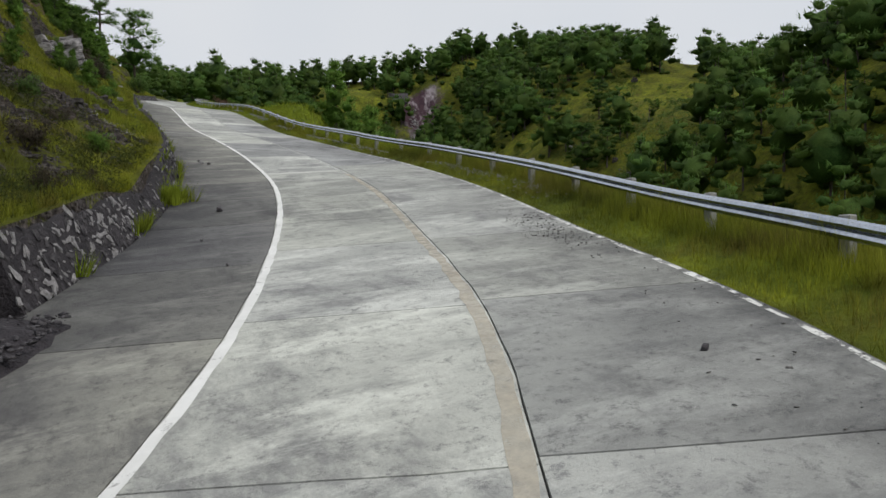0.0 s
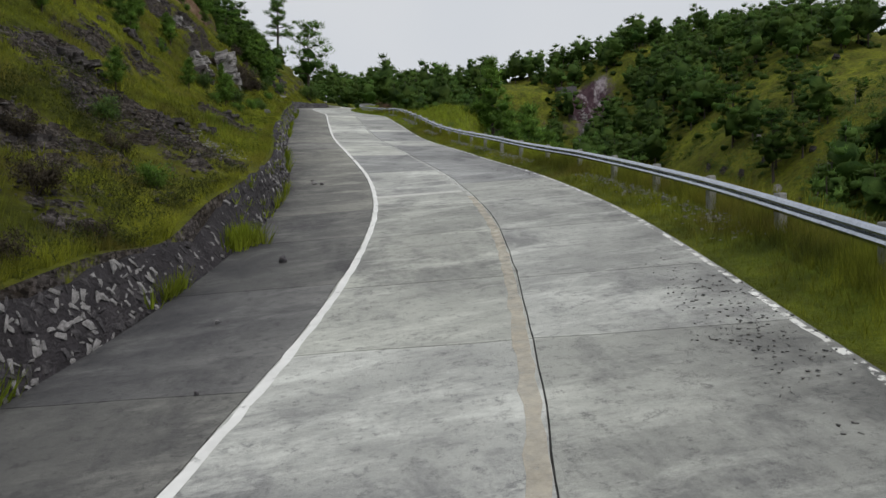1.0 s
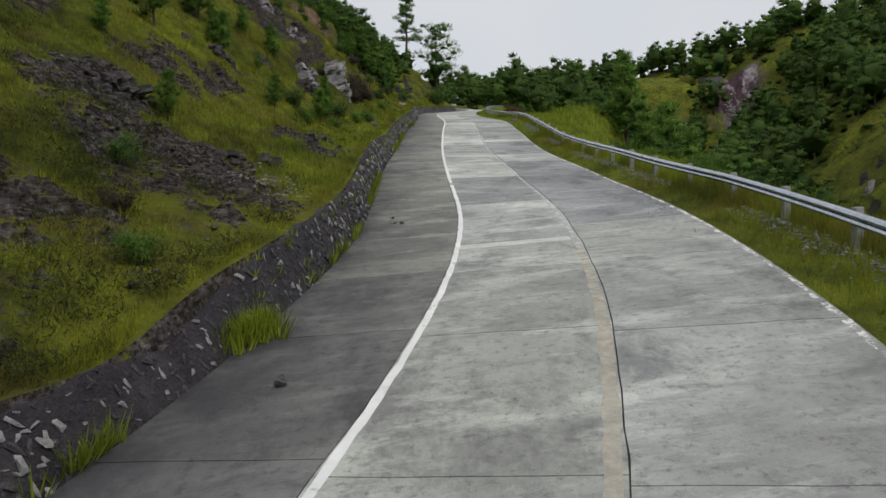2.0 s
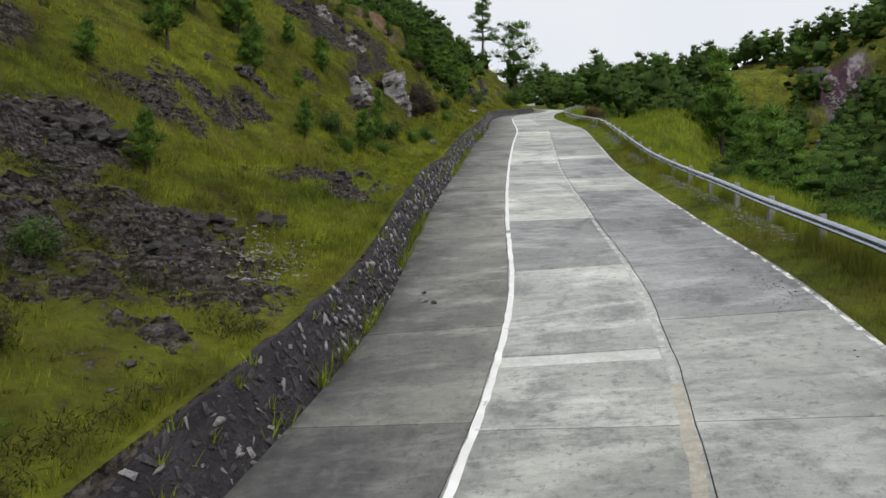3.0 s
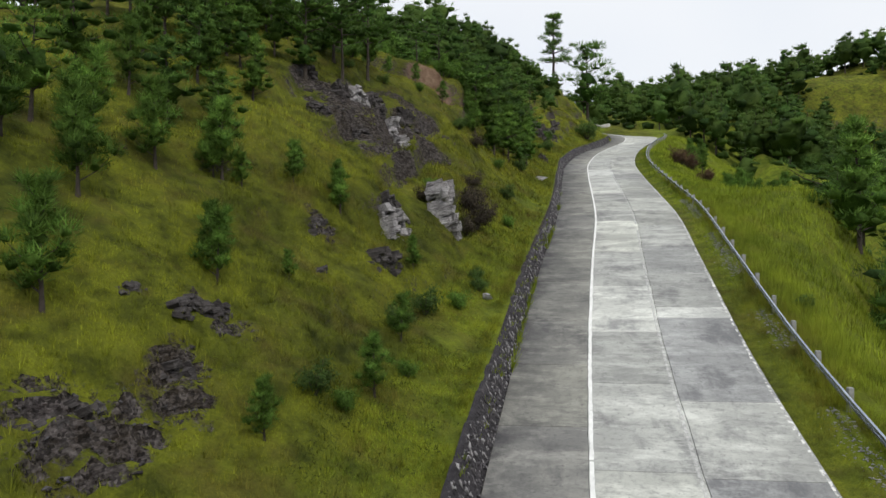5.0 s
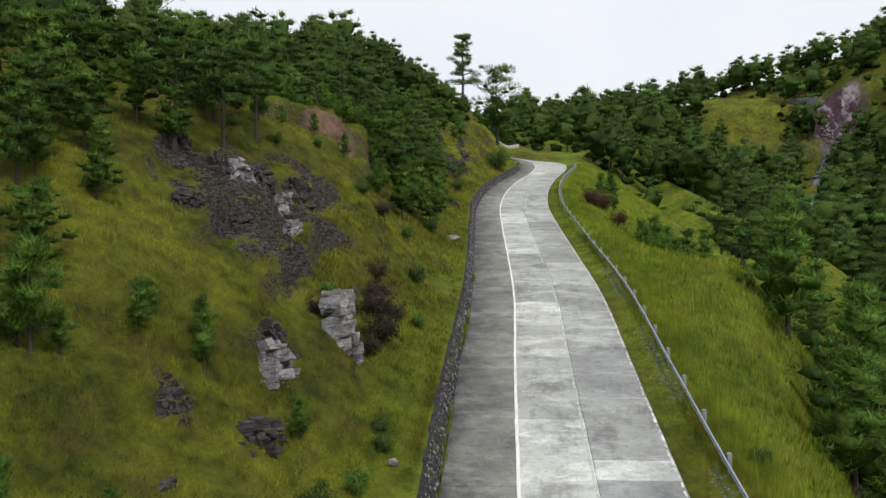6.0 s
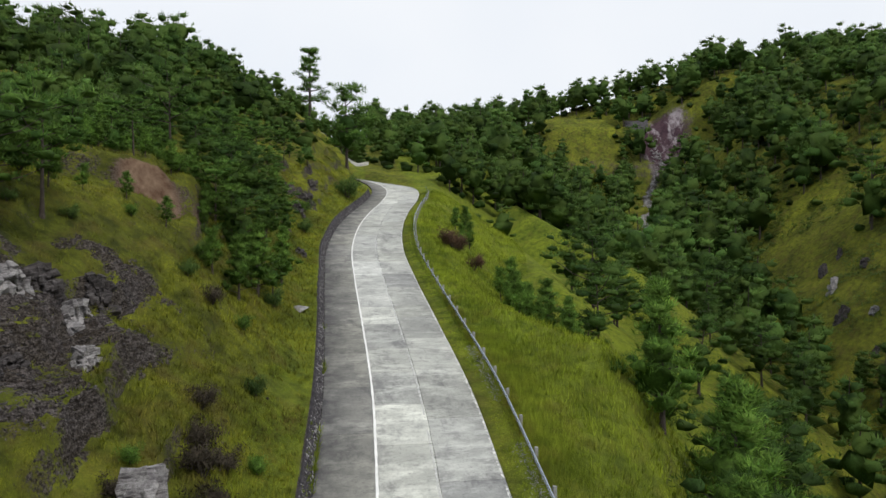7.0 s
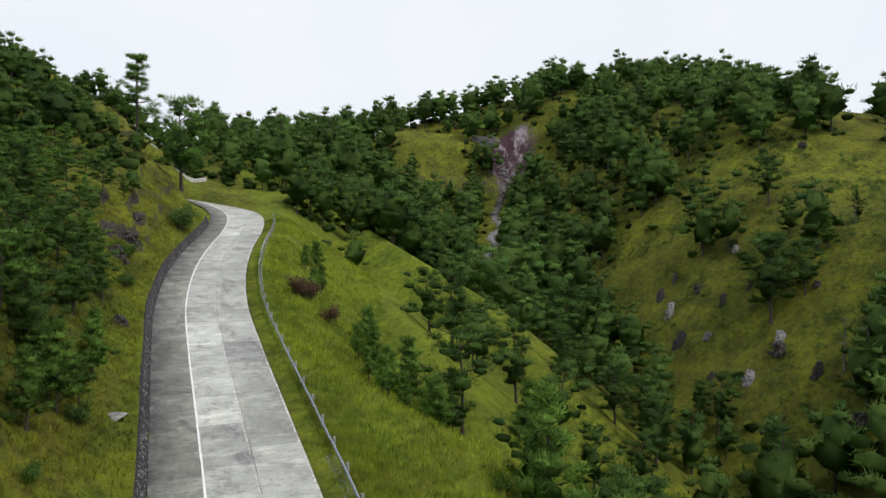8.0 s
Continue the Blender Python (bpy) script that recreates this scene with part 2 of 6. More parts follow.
def ground_material():
    m, n, l, b = material("grassy_hillside", 0.95)
    b.inputs["Specular IOR Level"].default_value = 0.1
    f_mid = noise_fac(n, l, 0.35, 6, 0.65, 0.38, 0.64)
    f_fine = noise_fac(n, l, 4.5, 6, 0.8, 0.35, 0.65)
    f_blade = noise_fac(n, l, 16, 4, 0.8, 0.35, 0.65, (1, 1, 0.35))
    grass = meadow(n, l, *SLOPE_TONES)
    lush = n.new("ShaderNodeAttribute")
    lush.attribute_name = "lush"
    grass = mixed(n, l, lush.outputs["Fac"], grass, meadow(n, l, *LUSH_TONES))
    grass = mixed(n, l, math_node(n, l, "MULTIPLY", f_fine, 0.4), grass, (0.040, 0.046, 0.014))
    grass = mixed(n, l, math_node(n, l, "MULTIPLY", f_blade, 0.35), grass, (0.032, 0.036, 0.012))
    rock_f = noise_fac(n, l, 2.2, 9, 0.78, 0.42, 0.68, (1, 1, 3.0))
    rock = mixed(n, l, rock_f, (0.020, 0.016, 0.016), (0.185, 0.165, 0.165))
    rock = mixed(n, l, math_node(n, l, "MULTIPLY", f_mid, 0.5), rock, (0.060, 0.048, 0.030))
    shards = n.new("ShaderNodeTexVoronoi")
    shards.inputs["Scale"].default_value = 13.0
    place = n.new("ShaderNodeTexCoord")
    l.new(place.outputs["Object"], shards.inputs["Vector"])
    shade = n.new("ShaderNodeSeparateColor")
    l.new(shards.outputs["Color"], shade.inputs["Color"])
    stony = n.new("ShaderNodeMapRange")
    stony.inputs["To Min"].default_value, stony.inputs["To Max"].default_value = 0.35, 1.75
    l.new(shade.outputs["Red"], stony.inputs["Value"])
    broken = n.new("ShaderNodeHueSaturation")
    l.new(rock, broken.inputs["Color"])
    l.new(stony.outputs["Result"], broken.inputs["Value"])
    rock = broken.outputs["Color"]
    # raw slide: purple-grey rock with pale streaks
    raw = n.new("ShaderNodeAttribute")
    raw.attribute_name = "slide"
    streaks = noise_fac(n, l, 0.20, 7, 0.72, 0.49, 0.60, (1.0, 0.55, 0.4))
    slide = mixed(n, l, streaks, (0.060, 0.034, 0.046), (0.46, 0.41, 0.43))
    slide = mixed(n, l, math_node(n, l, "MULTIPLY", f_mid, 0.5), slide, (0.15, 0.095, 0.105))
    rock = mixed(n, l, raw.outputs["Fac"], rock, slide)
    # red soil cutting
    red = n.new("ShaderNodeAttribute")
    red.attribute_name = "soil"
    soil = mixed(n, l, noise_fac(n, l, 0.9, 7, 0.7), (0.13, 0.072, 0.046), (0.31, 0.215, 0.15))
    rock = mixed(n, l, red.outputs["Fac"], rock, soil)
    geo = n.new("ShaderNodeNewGeometry")
    sep = n.new("ShaderNodeSeparateXYZ")
    l.new(geo.outputs["True Normal"], sep.inputs["Vector"])
    steep = math_node(n, l, "MULTIPLY", math_node(n, l, "SUBTRACT", 1.0, sep.outputs["Z"]), 0.8)
    att = n.new("ShaderNodeAttribute")
    att.attribute_name = "bare"
    steep = math_node(n, l, "ADD", steep, att.outputs["Fac"])
    ragged = math_node(n, l, "ADD", steep, math_node(n, l, "MULTIPLY", math_node(n, l, "SUBTRACT", f_mid, 0.5), 0.22))
    ragged = math_node(n, l, "ADD", ragged, math_node(n, l, "MULTIPLY", math_node(n, l, "SUBTRACT", f_fine, 0.5), 0.34))
    mask = n.new("ShaderNodeMapRange")
    mask.inputs["From Min"].default_value, mask.inputs["From Max"].default_value = 0.51, 0.66
    l.new(ragged, mask.inputs["Value"])
    col = mixed(n, l, mask.outputs["Result"], grass, rock)
    l.new(col, b.inputs["Base Color"])
    stones = math_node(n, l, "MULTIPLY", math_node(n, l, "SUBTRACT", 0.5, shards.outputs["Distance"]), mask.outputs["Result"])
    bumped(n, l, b, math_node(n, l, "ADD", math_node(n, l, "ADD", f_fine, stones), rock_f), 0.7, 0.15)
    return m


GROUND = ground_material()


# ---------------------------------------------------------------- small mesh tools
def part(name, mesh, mat, parent=None, label=""):
    """Links mesh data, or a bmesh, as one object."""
    if isinstance(mesh, bmesh.types.BMesh):
        data = bpy.data.meshes.new(name)
        mesh.to_mesh(data)
        mesh.free()
        mesh = data
    if mat and not mesh.materials:
        mesh.materials.append(mat)
    ob = new(name, mesh)
    ob.parent = parent
    if label:
        tagged(ob, label)
    return ob


def from_arrays(name, verts, faces, mat=None, smooth=False):
    me = bpy.data.meshes.new(name)
    me.from_pydata([tuple(v) for v in verts], [], [tuple(f) for f in faces])
    if smooth:
        me.polygons.foreach_set("use_smooth", [True] * len(me.polygons))
    if mat:
        me.materials.append(mat)
    return me


def big_mesh(name, verts, faces, mat=None, smooth=False, normals=None):
    """Mesh from numpy arrays; faces is an (n, k) array. normals: one per vertex, for soft foliage."""
    me = bpy.data.meshes.new(name)
    verts, faces = np.asarray(verts, np.float32), np.asarray(faces, np.int32)
    k = faces.shape[1]
    me.vertices.add(len(verts))
    me.vertices.foreach_set("co", verts.ravel())
    me.loops.add(faces.size)
    me.loops.foreach_set("vertex_index", faces.ravel())
    me.polygons.add(len(faces))
    me.polygons.foreach_set("loop_start", np.arange(len(faces), dtype=np.int32) * k)
    me.polygons.foreach_set("loop_total", np.full(len(faces), k, np.int32))
    if smooth or normals is not None:
        me.polygons.foreach_set("use_smooth", np.ones(len(faces), bool))
    me.update(calc_edges=True)
    if normals is not None:
        me.normals_split_custom_set_from_vertices(normals)
    if mat:
        me.materials.append(mat)
    return me


def thing(name, label, category, group="", kind="", at=(0, 0, 0)):
    ob = new(name)
    ob.empty_display_size = 0.3
    ob.location = at
    return tagged(ob, label, category, group, kind)


def facing(tri, out):
    """Turns triangles (n, 3, 3) so that their fronts face along out (n, 3)."""
    geo = np.cross(tri[:, 1] - tri[:, 0], tri[:, 2] - tri[:, 0])
    flip = (geo * out).sum(1) < 0
    tri[flip] = tri[flip][:, [1, 0, 2]]
    return tri


# ---- terrain functions ----
def hash2(ix, iy, seed):
    h = (ix * 374761393 + iy * 668265263 + seed * 974634777) & 0xFFFFFFFF
    h = ((h ^ (h >> 13)) * 1274126177) & 0xFFFFFFFF
    return ((h ^ (h >> 16)) & 0xFFFF) / 65535.0


def vnoise(x, y, scale, seed=0, octaves=3):
    """Smooth value noise from -1 to 1 with features of about that many metres."""
    x, y = np.asarray(x, float) / scale, np.asarray(y, float) / scale
    total, amp, norm = 0.0, 1.0, 0.0
    for k in range(octaves):
        ix, iy = np.floor(x).astype(np.int64), np.floor(y).astype(np.int64)
        fx, fy = x - ix, y - iy
        fx, fy = fx * fx * (3 - 2 * fx), fy * fy * (3 - 2 * fy)
        a, b = hash2(ix, iy, seed + k), hash2(ix + 1, iy, seed + k)
        c, d = hash2(ix, iy + 1, seed + k), hash2(ix + 1, iy + 1, seed + k)
        total = total + amp * (2 * (a + (b - a) * fx + (c - a) * fy + (a - b - c + d) * fx * fy) - 1)
        norm += amp
        x, y, amp = x * 2.03 + 11.3, y * 2.03 + 5.7, amp * 0.5
    return total / norm


def sstep(a, b, v):
    t = np.clip((np.asarray(v, float) - a) / (b - a), 0, 1)
    return t * t * (3 - 2 * t)


# the road's centre: stations, then place and crossfall at each
ROAD_U = np.array([-60, -50, -42, -35, -28, -20, -10, 0, 15, 30, 45, 60, 75, 90, 105, 120, 135, 146, 151, 157.5, 164, 170, 177, 185, 199], float)
ROAD_X = np.array([-15.2, -11.05, -8.07, -4.81, -2.67, -0.84, 0.22, 0.07, 0.0, 0.26, 0.68, 0.52, 0.25, 0.25, 1.49, 3.93, 7.12, 8.7, 8.9, 8.0, 5.0, 0.5, -6, -14, -27])
ROAD_Y = np.array([*ROAD_U[:18], 151, 157.5, 163.2, 167, 170, 172, 175])
ROAD_Z = np.array([-13.9, -11.5, -9.58, -7.87, -6.43, -4.6, -2.34, 0.07, 3.49, 7.45, 11.14, 14.42, 17.7, 21.06, 24.53, 27.85, 31.11, 33.5, 34.6, 36.0, 37.3, 38.5, 39.8, 41.3, 44])
ROAD_K = np.array([0.06, 0.062, 0.083, 0.068, 0.078, 0.08, 0.086, 0.042, 0.023, 0.011, 0.016, 0.004, 0, 0, 0, 0.006, 0.005, 0, 0, 0, 0, 0, 0, 0, 0])
W_LEFT, W_LINE, W_RIGHT, W_RAIL = -6.47, -3.35, 3.45, 5.3


SLOPES = {}


def spline(v, u):
    u = np.asarray(u, float)
    m = SLOPES.get(id(v))
    if m is None:
        m = SLOPES[id(v)] = np.gradient(v, ROAD_U)
    i = np.clip(np.searchsorted(ROAD_U, u) - 1, 0, len(ROAD_U) - 2)
    h = ROAD_U[i + 1] - ROAD_U[i]
    s = (u - ROAD_U[i]) / h
    return (2 * s**3 - 3 * s**2 + 1) * v[i] + (s**3 - 2 * s**2 + s) * h * m[i] + (3 * s**2 - 2 * s**3) * v[i + 1] + (s**3 - s**2) * h * m[i + 1]


def road(u, o, up=0.0):
    """Places on the road at station u, o metres right of its centre line."""
    u, o = np.broadcast_arrays(np.asarray(u, float), np.asarray(o, float))
    e = 0.05
    dx, dy = spline(ROAD_X, u + e) - spline(ROAD_X, u - e), spline(ROAD_Y, u + e) - spline(ROAD_Y, u - e)
    q = np.hypot(dx, dy)
    lim = np.clip(o, W_LEFT, W_RIGHT)
    return np.stack([spline(ROAD_X, u) + dy / q * o, spline(ROAD_Y, u) - dx / q * o, spline(ROAD_Z, u) + spline(ROAD_K, u) * lim + up], -1)


FAR_Y = np.array([150, 200, 260, 330, 420, 2000.0])
FAR_Z = np.array([34.4, 45, 60, 76, 70, 40.0])


def line_x(y):
    return np.where(y < 146, spline(ROAD_X, np.clip(y, -60, 146)) + np.minimum(y + 60, 0) * 0.45, 8.7)


def line_z(y):
    return np.where(y < 150, spline(ROAD_Z, np.clip(y, -60, 146)) + np.minimum(y + 60, 0) * 0.22 + 0.235 * np.maximum(np.minimum(y, 150) - 146, 0), np.interp(y, FAR_Y, FAR_Z))


def valley_x(y):
    return 62 + 0.16 * y + 0.0005 * np.maximum(y - 100, 0) ** 2 * (y < 400)


# grassy spurs that run down into the valley: crest points
SPURS = (((20, 152, 30.0), (27, 139, 24.6), (28.5, 118, 19.0), (29, 103, 15.5), (31, 90, 8.0)),
         ((40, 172, 33.0), (49, 152, 24.0), (52, 132, 18.5), (53, 112, 9.0)))


def spur(x, y, crest, fall):
    """Height of a spur with that crest, and the distance from its line, less than nought on its west side."""
    best, dist = np.full(np.shape(x), -1e3), np.full(np.shape(x), 1e3)
    for (ax, ay, az), (bx, by, bz) in zip(crest, crest[1:]):
        lx, ly = bx - ax, by - ay
        t = np.clip(((x - ax) * lx + (y - ay) * ly) / (lx * lx + ly * ly), 0, 1)
        dx, dy = x - ax - t * lx, y - ay - t * ly
        d = np.hypot(dx, dy)
        best = np.maximum(best, az + (bz - az) * t - fall * (np.sqrt(d * d + 1.5) - 1.2))
        dist = np.where(d < np.abs(dist), np.where(dx * ly - dy * lx > 0, -d, d), dist)
    return best, dist


def ground_z(x, y):
    """Height of the land at (x, y), without the road cut into it."""
    x, y = np.asarray(x, float), np.asarray(y, float)
    xc, zc = line_x(y), line_z(y)
    yk = np.clip(y, -60, 146)
    k = spline(ROAD_K, yk)
    dxc = (line_x(y + 0.5) - line_x(y - 0.5)) / np.sqrt(1 + (line_x(y + 0.5) - line_x(y - 0.5)) ** 2)
    o = (x - xc) * np.sqrt(np.clip(1 - dxc**2, 0.3, 1))
    zc = zc + 0.23 * dxc * o * (np.abs(o) < 60)
    # the hill above the wall
    d = np.maximum(-o - 7.15, 0)
    d = np.sqrt(d * d + 9) - 3
    steep = 0.82 + 0.30 * sstep(5, 34, y) + 0.25 * sstep(30, 56, y) + 0.07 * vnoise(x, y, 18, 3)
    crest = 19 - 7.5 * sstep(35, 62, y) + 2.5 * vnoise(x, y, 45, 4) + 4 * sstep(115, 155, y) + 9 * sstep(150, 230, y)
    rise = crest * np.tanh(steep * d / crest)
    step_w = 3.1
    ph = rise / step_w + 0.9 * vnoise(x, y, 10, 7) + 0.3 * vnoise(x, y, 3.5, 9)
    fr = ph - np.floor(ph)
    terr = (sstep(0.6, 0.82, fr) - fr) * step_w * 0.5
    amp = sstep(0.4, 2.5, d) * (1 - sstep(26, 40, d)) * np.clip(0.6 + 0.9 * vnoise(x, y, 9, 13), 0, 1.3)
    rough = sstep(0.3, 3, d) * (0.40 * vnoise(x, y, 3.2, 21) + 0.16 * vnoise(x, y, 0.9, 22))
    left = zc + k * W_LEFT + 1.22 + rise + terr * amp + rough
    left = left + 1.6 * sstep(17, 30, d) * sstep(24, 42, y) * (1 - sstep(70, 88, y)) + 7.2 * sstep(14, 34, d) * sstep(92, 150, y)
    left = left - 15 * sstep(185, 245, y) * sstep(0, 22, -o)
    # the shoulder and the slope below the guard rail
    edge = 7.0 + 7.0 * np.exp(-(((y - 49) / 11) ** 2)) + 1.5 * vnoise(y, y * 0, 17, 31) + 0.42 * np.maximum(y - 165, 0)
    q = o - edge
    fall = 0.86 * np.where(q > 0, np.sqrt(q * q + 9) - 3, 0)
    brink = o - 11.0 - 3.2 * np.exp(-(((y - 49) / 11) ** 2))
    fall = fall + 0.75 * np.where(brink > 0, np.sqrt(brink * brink + 2.2) - 1.5, 0) * sstep(-30, -5, y) * (1 - sstep(51, 62, y))
    right = zc + k * W_RIGHT - 0.10 + 0.32 * sstep(3.6, 5.1, o) - 0.05 * np.clip(o - 3.45, 0, 4) - fall + sstep(6, 10, o) * (0.55 * vnoise(x, y, 6, 33) + 0.16 * vnoise(x, y, 1.7, 34, 2)) + 1.3 * np.exp(-(((x - 14) / 4) ** 2) - ((y - 50) / 6) ** 2)
    right = right + sstep(15, 40, o) * 3.5 * vnoise(x, y, 30, 35)
    # the valley and the far side
    xv = valley_x(y)
    zv = np.interp(y, [-400, 0, 110, 150, 200, 266, 276, 294, 306, 420], [-110, -42, -12, 1, 19, 40, 47, 76, 83, 83])
    zv = zv - 17 * sstep(96, 44, x) * sstep(262, 300, y)
    hc = np.interp(y, [-400, 20, 62, 84, 104, 135, 190, 280, 400, 2000], [10, 60, 68, 60, 46, 58, 84, 114, 114, 40])
    across = (x + 4.5) * 0.656 - (y - 6.2) * 0.755
    hc = hc - 24 * np.exp(-(((across - 10) / 24) ** 2)) * sstep(270, 330, np.hypot(x + 4.5, y - 6.2)) - 6 * sstep(225, 262, x) * sstep(330, 360, np.hypot(x + 4.5, y - 6.2))
    dv = np.maximum(x - xv, 0)
    de = np.sqrt(dv * dv + 196) - 14
    far = zv + (hc - zv) * np.tanh(1.25 * de / np.maximum(hc - zv, 5)) + sstep(5, 40, dv) * (5 * vnoise(x, y, 42, 41) + 1.5 * vnoise(x, y, 12, 43))
    s = 4.0
    mx = np.maximum(right, far)
    right = np.where(o > 12, mx + s * np.log1p(np.exp(-np.abs(right - far) / s)) * sstep(12, 40, o), right)
    ridge = 60 + (np.interp(x, [0, 30, 64, 100, 156, 200, 240, 300], [71, 70, 76, 89, 107, 112, 106, 84]) - 60) * sstep(282, 338, y)
    right = np.where(y > 282, np.maximum(right, ridge), right)
    for crest in SPURS:
        h, _ = spur(x, y, crest, 0.80)
        right = np.where(o > 9, np.maximum(right, h) + 1.2 * np.log1p(np.exp(-np.abs(right - h) / 1.2)), right)
    z = np.where(o < 0, left, right)
    # away from everything the land levels out
    away = sstep(420, 1500, np.hypot(x - 50, y - 150))
    return z * (1 - away) + (-60) * away


# rock outcrops on the near hill: x, y, width, height
LOW_ROCKS = ((-10.5, -10.7, 1.9, 0.8), (-9.4, -8.6, 1.2, 1.0), (-8.9, -11.4, 1.3, 0.5), (-14.4, -5.7, 1.6, 0.6), (-14.5, -2.2, 2.2, 0.9), (-14.2, 1.5, 1.4, 0.9),
             (-13.9, -9.7, 2.2, 1.2), (-15.1, -10.4, 2.2, 0.8), (-9.2, -1.5, 0.9, 0.7), (-12.0, -18.8, 1.4, 1.0), (-10.5, -11.9, 1.6, 0.7), (-13.4, -12.0, 1.8, 0.6),
             (-16.1, 2.4, 0.8, 0.6), (-14.0, 11.6, 0.8, 0.7), (-14.6, 3.6, 2.4, 0.7), (-9.0, 0.7, 1.4, 0.7), (-9.1, -2.4, 1.6, 0.8), (-15.3, 14.5, 1.3, 1.1))
HIGH_ROCKS = ((-11.8, 25.2, 1.35, 3.5), (-13.6, 20.2, 1.6, 2.2), (-13.9, 21.6, 1.2, 1.8), (-12.8, 16.0, 1.5, 1.2), (-20.4, 31.0, 1.5, 2.4), (-19.4, 32.2, 2.0, 2.0), (-18.6, 34.4, 1.6, 1.6), (-23.0, 31.3, 2.4, 1.5),
              (-17.4, 34.8, 2.0, 1.8), (-17.2, 37.0, 1.5, 2.0), (-15.9, 31.9, 1.1, 1.3), (-19.7, 25.7, 1.8, 1.0), (-17.9, 29.0, 1.5, 0.9), (-8.8, 78, 2.0, 1.6), (-8.9, 118, 3.0, 2.4), (-9.4, 108, 3.0, 2.6), (-10.5, 98, 2.4, 2.2))


def bareness(x, y):
    """How far the turf has gone: about 0 on grass, over 0.3 on bare rock."""
    x, y = np.asarray(x, float), np.asarray(y, float)
    o = x - line_x(y)
    b = 0.6 * (vnoise(x, y, 4.5, 81) + 0.7 * vnoise(x, y, 1.5, 82)) - 0.24 + 0.15 * sstep(4, -12, y)
    blobs = ((-9.4, -11, 1.1, 1.7), (-9.0, -8.6, 0.8, 0.8), (-14.2, -10.1, 1.2, 1.6), (-12.8, -17, 1.4, 2), (-20.5, 32, 3.2, 3.2), (-16.5, 34, 2.4, 3.0), (-20, 27, 3.0, 1.6), (-17, 29, 2.0, 1.6), (-10.4, 30, 1.8, 2.4), (-12.0, -20, 1.8, 2.5), (-10, 108, 3, 14), (-14.2, -5, 1.4, 6), (-10.6, -21.8, 1.5, 2.4), (-13, -24, 2.0, 3), (-15.6, 41, 2.2, 3.6), (-9.0, 2.5, 1.0, 2.2), (-18.5, 34, 4.0, 3.2), (-21.5, 30, 2.6, 2.6), (-14.8, 33, 2.4, 3.2), (-16, 28, 2.0, 2.0), (-10.4, 30.5, 1.6, 2.6), (-11.2, -26, 1.4, 3.0), (-11.5, -4.5, 1.6, 1.5), (-11, 86, 1.6, 4))
    for bx, by, rx, ry in blobs:
        b = b + 0.27 * np.exp(-(((x - bx) / rx) ** 2) - ((y - by) / ry) ** 2)
    for bx, by, w, h in LOW_ROCKS + HIGH_ROCKS:
        r = 0.45 * w + 0.35
        b = b + 0.38 * np.exp(-(((x - bx) ** 2 + (y - by) ** 2) / (r * r)))
    return np.where(o < -7, np.clip(b, 0, 0.7), 0)
# ---- end of terrain functions ----


EXT_U = np.linspace(140, 199, 90)
EXT_P = road(EXT_U, 0.0)


def cutting(x, y):
    """Distances from the red cutting: across its face, and along it."""
    return (x + 19.3) * 0.55 - (y - 55.5) * 0.83, (x + 19.3) * 0.83 + (y - 55.5) * 0.55


def ledges(x, y, z):
    """Broken bedding steps of bare rock."""
    wob = 0.7 * vnoise(x, y, 2.6, 86, 2) + 0.25 * vnoise(x, y, 0.7, 87, 2)
    ph = (z + 0.35 * y * 0.3 + wob) / 0.62
    fr = ph - np.floor(ph)
    return (sstep(0.62, 0.85, fr) - fr) * 0.55 + 0.30 * vnoise(x, y, 1.1, 85, 3) + 0.16 * np.abs(vnoise(x, y, 0.55, 89, 2)) + 0.12


